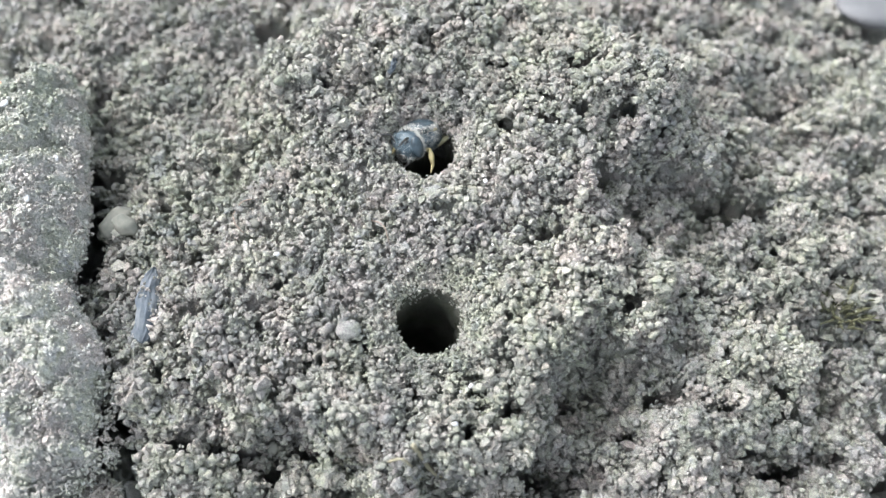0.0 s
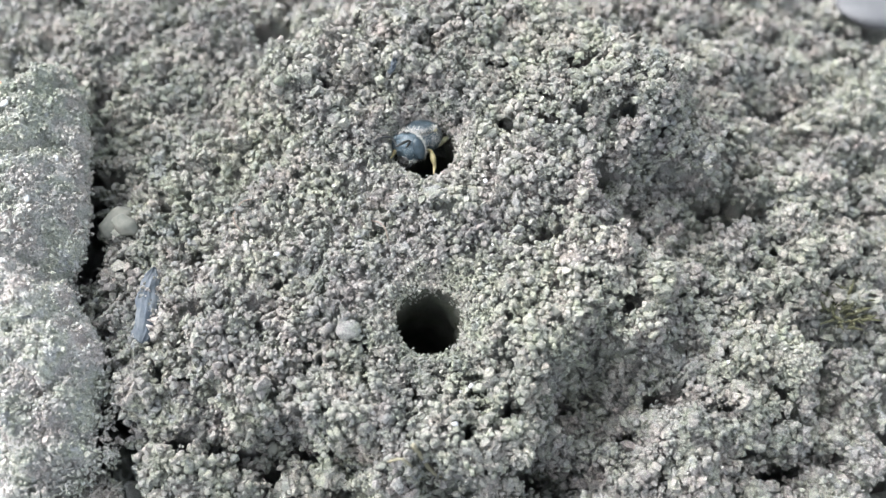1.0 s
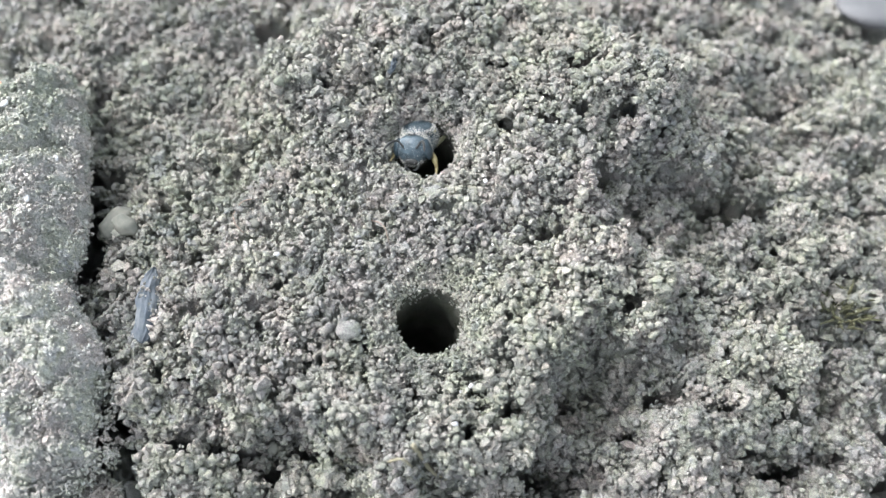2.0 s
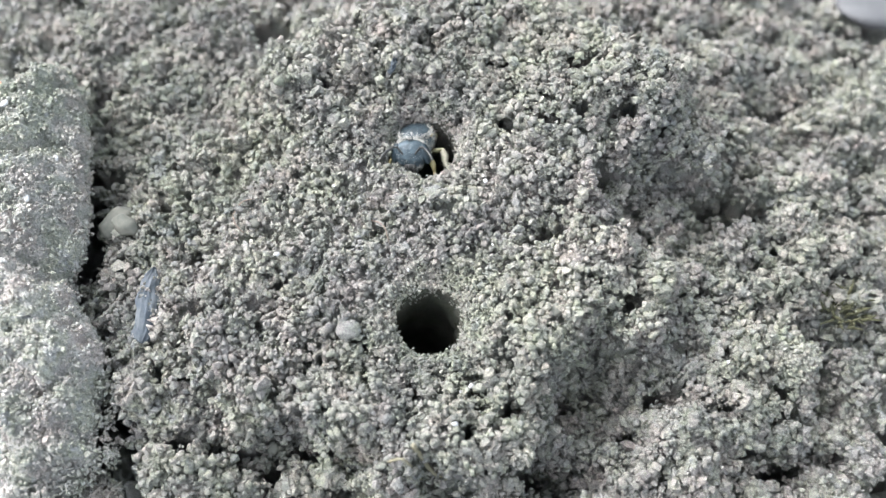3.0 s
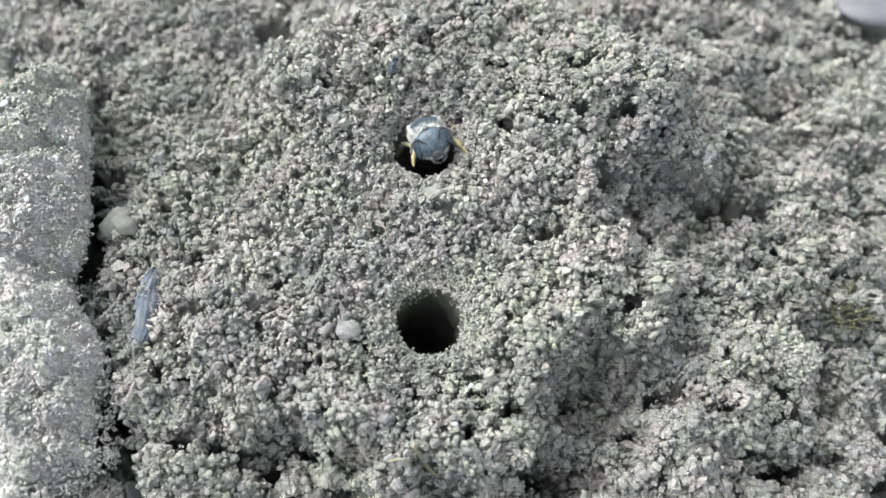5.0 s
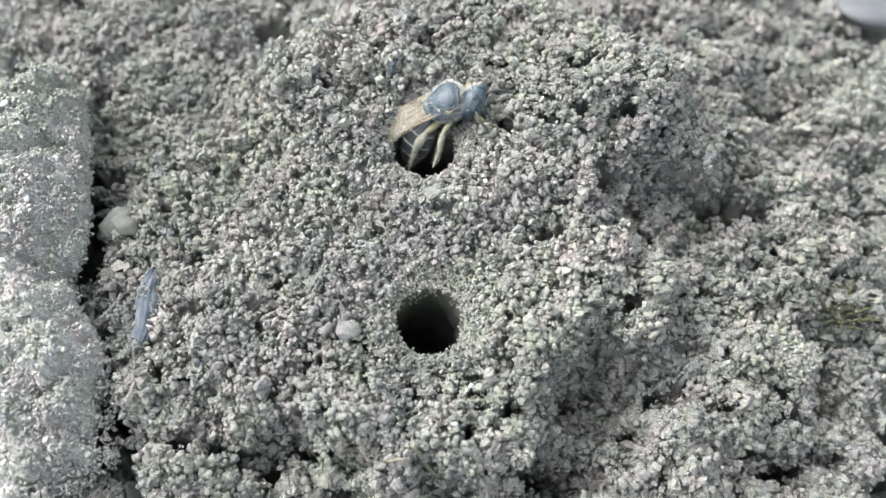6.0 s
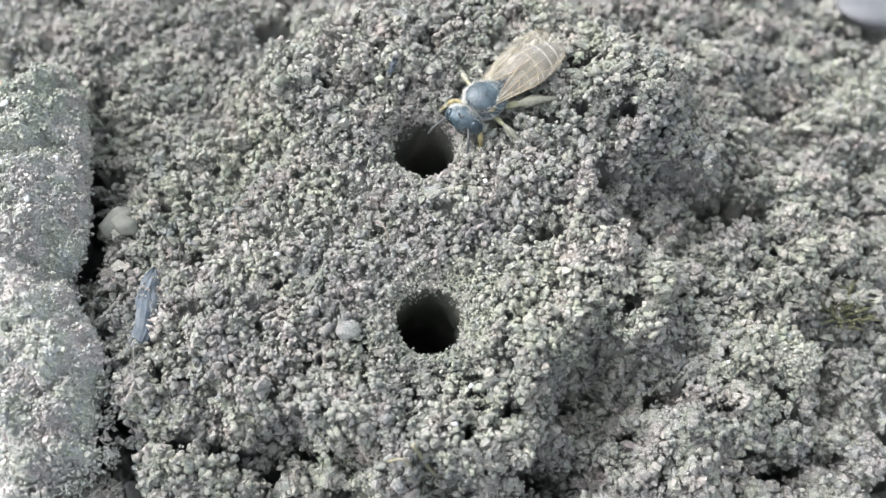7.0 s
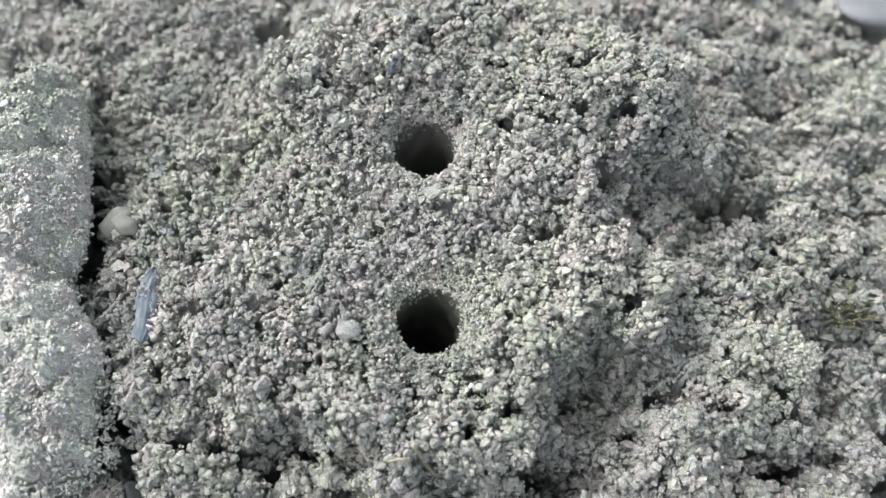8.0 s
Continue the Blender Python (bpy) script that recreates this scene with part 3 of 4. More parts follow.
def make_head(bee):
    def face(x, y, z):
        flat = np.where(x > 0, 0.82, 1.0)
        return x * flat, y * (1 - 0.16 * np.clip(-z, 0, 1)), z
    head = part("head", blob_mesh("head", (0.62, 0.82, 0.72), cuticle, (0.45, 0, -0.12), face), bee, "blue-grey metallic head")
    for side in (1, -1):
        part("compound_eye", blob_mesh("compound_eye", (0.30, 0.20, 0.52), eye_mat, (0.50, 0.70 * side, -0.05), None, 14, 18, (12 * side, 0, -14 * side)), head, "dark oval compound eye")
        part("mandible", tube_mesh("mandible", [(0.72, 0.32 * side, -0.68), (0.86, 0.26 * side, -0.86), (0.92, 0.05 * side, -0.95)], [0.09, 0.07, 0.03], dark_cuticle), head, "dark mandible")
        part("cheek_hair", fuzz("cheek_hair", (0.36, 0, -0.12), (0.50, 0.86, 0.76), 420, lambda d, s=side: d[0] < -0.05 and d[1] * s > 0.15, 0.18, 60 + side, 0.0065, (0.2, 0, 0.5)), head, "pale hair behind the eye")
    part("clypeus", blob_mesh("clypeus", (0.12, 0.30, 0.20), dark_cuticle, (0.88, 0, -0.52), None, 12, 18), head, "dark shiny lower face plate")
    part("face_hair", fuzz("face_hair", (0.45, 0, -0.12), (0.52, 0.82, 0.72), 140, lambda d: d[0] > 0.3 and abs(d[1]) < 0.75, 0.09, 66, 0.007, (0.3, 0, -0.6)), head, "short pale hair on the face")
    part("muzzle_hair", fuzz("muzzle_hair", (0.55, 0, -0.35), (0.42, 0.56, 0.46), 260, lambda d: d[2] < -0.25 and d[0] > -0.1, 0.16, 68, 0.008, (0.5, 0, -0.4)), head, "pale hair below the face")
    for x, y in ((0.50, 0.0), (0.42, 0.12), (0.42, -0.12)):
        part("ocellus", blob_mesh("ocellus", (0.05, 0.05, 0.04), dark_cuticle, (x, y, 0.64), None, 8, 10), head, "tiny dark simple eye")
    feelers = []
    for side in (1, -1):
        me = tube_mesh("antenna", [(0, 0, 0), (0.18, 0.24 * side, 0.28), (0.28, 0.40 * side, 0.44), (0.56, 0.58 * side, 0.36), (0.86, 0.74 * side, 0.12), (1.06, 0.82 * side, -0.12)],
                       [0.05, 0.045, 0.05, 0.062, 0.064, 0.045], dark_cuticle)
        feelers.append(part("antenna", me, head, "thin dark elbowed antenna"))
    return head, feelers


def make_thorax(bee):
    thorax = part("thorax", blob_mesh("thorax", (1.0, 0.90, 0.84), cuticle, (-0.05, 0, -0.08)), bee, "rounded dark thorax with pale hair")
    part("scutum", blob_mesh("scutum", (0.74, 0.78, 0.36), plate, (0.20, 0, 0.46), None, 16, 24), thorax, "shiny blue-grey back plate")
    part("scutellum", blob_mesh("scutellum", (0.24, 0.46, 0.24), plate, (-0.55, 0, 0.44), None, 12, 18), thorax, "narrow blue-grey plate")
    part("propodeum", blob_mesh("propodeum", (0.36, 0.56, 0.50), cuticle, (-0.80, 0, -0.02), None, 14, 20), thorax, "blue-grey hind face of the thorax")
    part("collar_hair", fuzz("collar_hair", (0.2, 0, 0.12), (0.88, 0.94, 0.78), 620, lambda d: 0.6 < d[0] < 0.95 or (d[0] > 0 and abs(d[1]) > 0.72), 0.17, 71, 0.008, (-0.5, 0, 0.5)), thorax, "pale woolly collar hair")
    part("back_hair", fuzz("back_hair", (-0.1, 0, 0.0), (0.97, 0.92, 0.86), 380, lambda d: d[0] < 0.35 and d[2] > -0.2 and (d[2] < 0.6 or d[0] < -0.3), 0.18, 72, 0.006, (-1.2, 0, 0.2)), thorax, "pale hair on the back and sides")
    part("side_hair", fuzz("side_hair", (0, 0, -0.1), (0.92, 0.92, 0.84), 380, lambda d: abs(d[1]) > 0.5 and -0.7 < d[2] < 0.45, 0.09, 73, 0.008, (-1.2, 0, 0.2)), thorax, "pale hair on the flank")
    part("plate_fringe", fuzz("plate_fringe", (0.20, 0, 0.44), (0.77, 0.81, 0.38), 620, lambda d: -0.25 < d[2] < 0.42, 0.17, 74, 0.008, (-0.2, 0, 0.9)), thorax, "pale fringe of hair round the back plate")
    for side in (1, -1):
        part("tegula", blob_mesh("tegula", (0.17, 0.11, 0.09), tan, (0.18, 0.78 * side, 0.38), None, 10, 14), thorax, "amber scale over the wing joint")


def make_abdomen(bee):
    """Origin at the waist; the body runs back along -x."""
    def drop(x, y, z):
        w = np.where(x < 0, 1.0 - 0.28 * np.clip(-x, 0, 1) ** 2, 1.0)
        return x, y * w, z * w
    abdomen = part("abdomen", blob_mesh("abdomen", (1.72, 0.86, 0.76), abdomen_skin, (-1.78, 0, -0.05), drop, 30, 36), bee, "dark blue-grey abdomen with pale bands")
    for k, x in enumerate((0.42, 0.02, -0.36, -0.68)):
        u = np.linspace(x - 0.03, x + 0.03, 5)
        a = np.linspace(-0.35, np.pi + 0.35, 40)
        r = np.sqrt(1 - u ** 2)[:, None] * np.where(u < 0, 1 - 0.28 * u ** 2, 1.0)[:, None]
        puff = (1.02 + 0.02 * np.sin(np.linspace(0, np.pi, 5)))[:, None]
        v = np.stack([np.repeat(u[:, None], 40, 1) * 1.72 - 1.78, r * puff * np.cos(a)[None] * 0.86, r * puff * np.sin(a)[None] * 0.76 - 0.05], -1)
        band = mesh_from("hair_band", v.reshape(-1, 3), grid_faces(40, 5), band_mat)
        part("hair_band", band, abdomen, "pale band of flat hair")
    part("belly_hair", fuzz("belly_hair", (-1.78, 0, -0.05), (1.72, 0.86, 0.76), 420, lambda d: d[2] < 0.15, 0.16, 81, 0.010, (-0.8, 0, 0)), abdomen, "short yellowish hair below")
    return abdomen


def make_leg(bee, root, knee, ankle, toe, thick, shin):
    """Origin at the hip; femur, shin and foot."""
    root = Vector(root)
    k, a, t = (Vector(p) - root for p in (knee, ankle, toe))
    leg = part("leg", tube_mesh("leg", [(0, 0, 0), k * 0.35, k * 0.7, k], [thick * 0.8, thick * 1.25, thick * 1.2, thick * 0.8], pale_femur if shin is cream else tan), bee, "amber jointed leg")
    leg.location = root * MM
    bulge = (1.5 if thick > 0.12 else 1.3) if shin is cream else 1.4
    mid = k.lerp(a, 0.55) + Vector((0, 0, 0.06))
    part("tibia", tube_mesh("tibia", [k, k.lerp(a, 0.25), mid, a], [thick * 0.7, thick * bulge, thick * bulge * 1.1, thick * 0.8], shin), leg, "pale hairy shin" if shin is cream else "")
    part("tarsus", tube_mesh("tarsus", [a, a.lerp(t, 0.3), a.lerp(t, 0.65), t], [thick * 0.95, thick * 0.8, thick * 0.5, thick * 0.35], shin), leg, "thin segmented foot")
    if shin is cream:
        rng = np.random.default_rng(int(abs(root.x) * 1000) + (7 if root.y > 0 else 3))
        at = [(k.lerp(a, s * 1.6) if s < 0.62 else a.lerp(t, (s - 0.62) * 2.2)) for s in rng.uniform(0.05, 0.95, 420)]
        ways = [tuple(rng.normal(size=3) + np.array((t - k).normalized()) * 0.8) for _ in at]
        roots = [tuple(p + Vector(w).normalized() * thick * 1.15) for p, w in zip(at, ways)]
        part("shin_hair", hair_mesh("shin_hair", roots, ways, rng.uniform(0.08, 0.18, len(at)), 0.010, cream), leg, "brush of cream hair")
    return leg


def make_wing(bee, name, length, width, side, lift):
    """Origin at the joint; the blade runs back along -x, its front edge outward."""
    nu, nv = 26, 9
    u = np.linspace(0, 1, nu)[None]
    v = np.linspace(0, 1, nv)[:, None]
    tip = np.clip((u - 0.7) / 0.3, 0, 1)
    chord = width * (0.14 + 0.86 * smooth(u / 0.55)) * np.sqrt(np.clip(1 - tip ** 2.4, 0.004, 1))
    x = -length * u + 0 * v
    y = 0.12 * width * np.sin(np.pi * u) - 0.42 * width * tip ** 2.2 - chord * v
    z = 0.05 * np.sin(9 * u + 2 * v) * u + 0.03 * np.cos(12 * v) * u
    top = np.stack([x, y * side, z], -1).reshape(-1, 3)
    n = len(top)
    f = grid_faces(nu, nv)
    i = np.arange(n).reshape(nv, nu)
    edge = np.concatenate([i[0], i[1:, -1], i[-1, -2::-1], i[-2:0:-1, 0]])
    nxt = np.roll(edge, -1)
    rim = np.stack([edge, edge + n, nxt + n, nxt], -1)
    me = mesh_from(name, np.vstack([top, top - (0, 0, 0.012)]), np.vstack([f, f[:, ::-1] + n, rim]), wing_mat)
    wing = part(name, me, bee, "translucent smoky amber wing")
    wing.location = Vector((0.10, 0.62 * side, lift)) * MM

    def on_wing(a, b):
        i_u, i_v = min(nu - 1, round(a * (nu - 1))), min(nv - 1, round(b * (nv - 1)))
        return top[i_v * nu + i_u] + (0, 0, 0.01)
    lines = [((0, 0), (0.3, 0), (0.62, 0), (0.95, 0.02)), ((0, 0.3), (0.3, 0.3), (0.55, 0.25)), ((0.55, 0.25), (0.7, 0.3), (0.9, 0.15)),
             ((0.1, 0.5), (0.4, 0.55), (0.75, 0.6)), ((0.32, 0.0), (0.36, 0.3), (0.42, 0.55)), ((0.58, 0.0), (0.6, 0.3), (0.66, 0.6)), ((0.1, 0.9), (0.4, 0.9), (0.6, 0.85))]
    for line in lines:
        part("vein", tube_mesh("vein", [tuple(on_wing(*p)) for p in line], [0.017, 0.013, 0.009], vein_mat, 4, 5), wing)
    return wing


def make_bee():
    bee = tagged(new("bee"), "small blue-grey sweat bee with pale banded abdomen", "bee")
    bee.scale = (BEE_SIZE,) * 3
    make_thorax(bee)
    head, feelers = make_head(bee)
    head.scale = (1.04,) * 3
    abdomen = make_abdomen(bee)
    legs = {}
    for side in (1, -1):
        legs["fore", side] = make_leg(bee, (0.62, 0.42 * side, -0.52), (1.15, 0.95 * side, -0.32), (1.50, 1.18 * side, -0.92), (1.90, 1.25 * side, -1.12), 0.095, tan)
        legs["mid", side] = make_leg(bee, (0.05, 0.52 * side, -0.62), (-0.02, 1.45 * side, -0.22), (-0.22, 2.25 * side, -0.80), (-0.42, 2.95 * side, -1.10), 0.105, cream)
        legs["hind", side] = make_leg(bee, (-0.55, 0.48 * side, -0.55), (-0.95, 1.20 * side, -0.12), (-1.95, 1.95 * side, -0.50), (-2.75, 2.65 * side, -1.0), 0.145, cream)
    wings = {}
    for side in (1, -1):
        wings["fore", side] = make_wing(bee, "forewing", 4.2, 1.4, side, 0.44 if side > 0 else 0.40)
        wings["hind", side] = make_wing(bee, "hindwing", 3.1, 1.05, side, 0.36 if side > 0 else 0.32)
    return bee, head, feelers, abdomen, legs, wings


# ---- small things on the soil ----
def rest(x, y, up=0.0):
    """A place on the soil, or on the slab where that lies higher."""
    at = np.array([x]), np.array([y])
    low, (top, inside) = height(*at), slab_top(*at)
    on_slab = top + slab_relief(*at) if inside[0] > 0.1 and x < -15 else low
    return Vector((x, y, float(max(low[0], on_slab[0])) + up)) * MM


def make_stone(name, x, y, radii, material, seed, turn, up, label, category, group=""):
    def worn(a, b, c):
        d = 1 + 0.28 * fractal(a * 1.3 + seed, b * 1.3 + c * 1.1, seed, 3)
        return a * d, b * d, c * d
    ob = new(name, blob_mesh(name, radii, material, (0, 0, 0), worn, 16, 22))
    ob.matrix_basis = Matrix.Translation(rest(x, y, up)) @ pose(0, 0, 0, *turn)
    return tagged(ob, label, category, group)


def make_husk(x, y, length, width, turn, tilt, label):
    """A curled, ribbed, tapering blade of dry plant."""
    nu, nv = 30, 13
    u, v = np.linspace(-1, 1, nu)[None], np.linspace(-1, 1, nv)[:, None]
    w = width * np.sqrt(np.clip(1 - np.abs(u) ** 2.2, 0.02, 1)) * (0.75 - 0.25 * u) * (1 + 0.5 * fractal(u * 4 + np.sign(v) * 3, 0 * v, 8))
    px, py = length * u + 0 * v, w * v + 0.22 * width * np.sin(u * 2.2)
    pz = -0.5 * w * v ** 2 + 0.06 * np.cos(v * 14 + 3 * u) + 0.22 * np.cos(u * 1.7) + 0.16 * fractal(u * 5 + v, v * 3, 5)
    top = np.stack([px, py, pz], -1).reshape(-1, 3)
    n = len(top)
    f = grid_faces(nu, nv)
    i = np.arange(n).reshape(nv, nu)
    edge = np.concatenate([i[0], i[1:, -1], i[-1, -2::-1], i[-2:0:-1, 0]])
    nxt = np.roll(edge, -1)
    ob = new("husk", mesh_from("husk", np.vstack([top, top - (0, 0, 0.12)]), np.vstack([f, f[:, ::-1] + n, np.stack([edge, edge + n, nxt + n, nxt], -1)]), blue_husk))
    # it lies on the tallest crumbs beneath it
    along = np.linspace(-0.8, 0.8, 9) * length
    high = height(x + along * math.cos(radians(turn)), y + along * math.sin(radians(turn))).max()
    ob.matrix_basis = pose(x * MM, y * MM, (high + 0.1) * MM, tilt, 0, turn)
    return tagged(ob, label, "husk")


def make_fibre(name, points, radius, material, label, category, up=0.12):
    line = [(x, y, float(height(np.array([x]), np.array([y]))[0]) + up + lift) for x, y, lift in points]
    ob = new(name, tube_mesh(name, line, [radius, radius, radius * 0.6], material, 8, 6))
    return tagged(ob, label, category)


def make_moss(x, y):
    tuft = tagged(new("moss_tuft"), "small olive tuft of dry moss in a soil hollow", "moss")
    tuft.location = rest(x, y, 0.2)
    rng = np.random.default_rng(4)
    for k in range(60):
        a, d = rng.uniform(0, 6.28), rng.uniform(0, 1.0)
        root = (d * math.cos(a) * 1.2, d * math.sin(a), -0.1)
        tip = (root[0] * 1.4 + rng.normal(0, 0.2), root[1] * 1.4 + rng.normal(0, 0.2), rng.uniform(0.3, 0.8))
        mid = (root[0] * 1.1, root[1] * 1.1, tip[2] * 0.6)
        part("moss_shoot", tube_mesh("moss_shoot", [root, mid, tip], [0.07, 0.10, 0.03], moss, 4, 6), tuft)
    return tuft


def make_clod(x, y, size, up, seed):
    """A loose clod: many crumbs caked together."""
    rng = np.random.default_rng(seed)
    n = round(95 * size ** 2)
    way = rng.normal(size=(n, 3))
    way /= np.linalg.norm(way, axis=1)[:, None]
    way[:, 2] = np.abs(way[:, 2]) * 0.9 - 0.25
    lump = 1 + 0.45 * fractal(way[:, 0] * 1.6 + seed, way[:, 1] * 1.6 + way[:, 2], seed, 3)
    reach = size * lump * rng.uniform(0.72, 1.0, n)
    core = crumb(seed + 900, 9, 16, 0.7)
    shell = crumb_mesh("soil_clod", way * reach[:, None] * (1.0, 0.9, 0.75), np.clip(rng.lognormal(math.log(0.2), 0.25, n), 0.1, 0.36), soil_grain, seed)
    bm = bmesh.new()
    bm.from_mesh(shell)
    heart = mesh_from("heart", core[0] * size * 0.34, core[1], soil_grain)
    bm.from_mesh(heart)
    bm.to_mesh(shell)
    bm.free()
    ob = new("soil_clod", shell)
    ob.location = rest(x, y, up)
    return tagged(ob, "loose crumbly clod of dry grey soil", "soil clod", "soil clods")


for cx, cy, size, up in ((-14.89, -7.01, 1.0, 0.2), (-13.21, -8.21, 1.15, 0.2), (-13.97, -9.63, 0.85, 0.1), (-16.92, -11.57, 1.0, 0.3),
                         (8.06, 4.27, 0.95, 0.1), (13.00, -6.69, 1.3, 0.2), (17.69, -5.15, 1.25, 0.2), (11.10, -8.83, 1.2, 0.2),
                         (3.33, -9.78, 1.1, 0.2), (18.78, 2.42, 1.2, 0.2), (14.29, 7.35, 0.9, 0.1), (-5.29, -9.10, 1.0, 0.2),
                         (17.67, -10.84, 1.2, 0.2), (8.54, 0.63, 0.75, 0.2)):
    make_clod(cx, cy, size, up, round(400 + cx * 7 + cy))
make_stone("pebble", -17.06, 2.00, (1.1, 0.8, 0.7), pale_stone, 3, (10, 20, 60), 0.35, "smooth pale grey-green pebble beside the crack", "pebble")
make_stone("pebble", -16.28, 1.44, (0.72, 0.46, 0.44), pale_stone, 4, (0, 20, -30), 0.5, "small bluish grey pebble leaning on another", "pebble")
make_stone("pebble", -4.55, -4.54, (0.62, 0.5, 0.34), soil, 5, (0, 10, 20), 0.12, "pale rounded soil pebble near the burrow", "pebble")
make_stone("pebble", 5.39, -3.75, (0.36, 0.33, 0.28), pale_stone, 6, (0, 0, 40), 0.2, "small pale grain of stone", "pebble")
make_stone("pebble", -9.49, 1.12, (0.30, 0.24, 0.22), pale_stone, 7, (0, 0, 20), 0.2, "small pinkish pale pebble", "pebble")
make_stone("pebble", -8.52, -9.34, (0.34, 0.30, 0.3), pale_stone, 8, (0, 0, 70), 0.2, "small pale grey pebble", "pebble")
make_stone("stone", 29.9, 21.2, (4.2, 2.9, 1.2), white_stone, 9, (0, 0, 15), 0.6, "whitish stone lying beyond the soil mound", "stone")
make_stone("orange_scrap", -23.3, 8.10, (0.55, 0.28, 0.2), orange_scrap, 11, (0, 0, 70), 0.15, "small orange-brown plant scrap on the soil slab", "plant scrap")
for gx, gy, size in ((2.13, 2.97, 0.16), (1.35, -7.10, 0.17), (0.57, -9.09, 0.17), (3.30, -11.25, 0.24), (-8.20, -0.68, 0.16),
                     (-1.72, -1.44, 0.10), (-5.52, 2.97, 0.12), (0.84, -7.41, 0.10), (14.07, -5.53, 0.16), (21.13, 15.39, 0.22),
                     (20.24, 9.35, 0.14), (-22.2, 6.8, 0.26), (-20.2, 1.5, 0.2), (-21.2, -4.2, 0.3), (-19.5, 4.2, 0.14), (-20.3, -6.5, 0.13), (-11.02, -10.46, 0.12), (2.45, -0.19, 0.08), (-15.06, -11.28, 0.15), (-0.40, 1.02, 0.09)):
    make_stone("quartz_grain", gx, gy, (size, size * 0.7, size * 0.5), quartz, round(size * 100), (20, 30, gx * 40), 0.25, "tiny glinting white quartz grain on soil", "quartz grain", "quartz grains")
make_husk(-14.75, -2.75, 2.0, 0.82, 82, 12, "long blue-grey ribbed plant husk on the soil")
make_husk(-2.60, 9.48, 0.55, 0.20, 70, 20, "small dark blue-grey husk scrap")
make_fibre("straw", [(-2.52, -10.71, 0.3), (-1.75, -10.76, 0.35), (-0.98, -11.09, 0.3)], 0.07, straw, "short thin yellowish straw", "straw", 0.3)
make_fibre("straw", [(-1.35, -10.14, 0.5), (-0.52, -10.76, 0.4), (0.16, -11.09, 0.3)], 0.12, straw, "short brownish straw piece", "straw", 0.2)
make_fibre("rootlet", [(-10.63, 1.67, 0.25), (-10.06, 2.11, 0.35), (-9.19, 2.32, 0.2)], 0.035, root_skin, "thin reddish rootlet in the soil", "rootlet", 0.02)
make_fibre("rootlet", [(-10.62, 1.51, 0.2), (-10.33, 0.87, 0.35), (-9.95, 0.50, 0.2)], 0.035, root_skin, "thin reddish rootlet in the soil", "rootlet", 0.02)
make_fibre("rootlet", [(-3.72, 1.22, 0.2), (-2.99, 0.81, 0.4), (-2.68, 0.03, 0.2)], 0.035, root_skin, "thin curved brown rootlet", "rootlet", 0.02)
make_fibre("spider_thread", [(-16.47, -6.30, 1.0), (-15.88, -6.66, 1.6), (-15.47, -7.68, 0.8)], 0.02, fibre_mat, "fine pale thread hanging over the crack", "thread", 0.5)
make_moss(21.56, -1.77)
bee, head, feelers, abdomen, legs, wings = make_bee()


# ---- what moves ----
def heading(nose, forward, back):
    """The bee's pose: where its face is, which way it heads, which way its back faces."""
    f = Vector(forward).normalized()
    side = Vector(back).cross(f).normalized()
    up = f.cross(side)
    turn = Matrix((f, side, up)).transposed().to_4x4()
    return Matrix.Translation((Vector(nose) - f * 1.45 * BEE_SIZE) * MM) @ turn


def joint(ob, rx=0, ry=0, rz=0):
    return Matrix.Translation(REST[ob.name]) @ pose(0, 0, 0, rx, ry, rz)


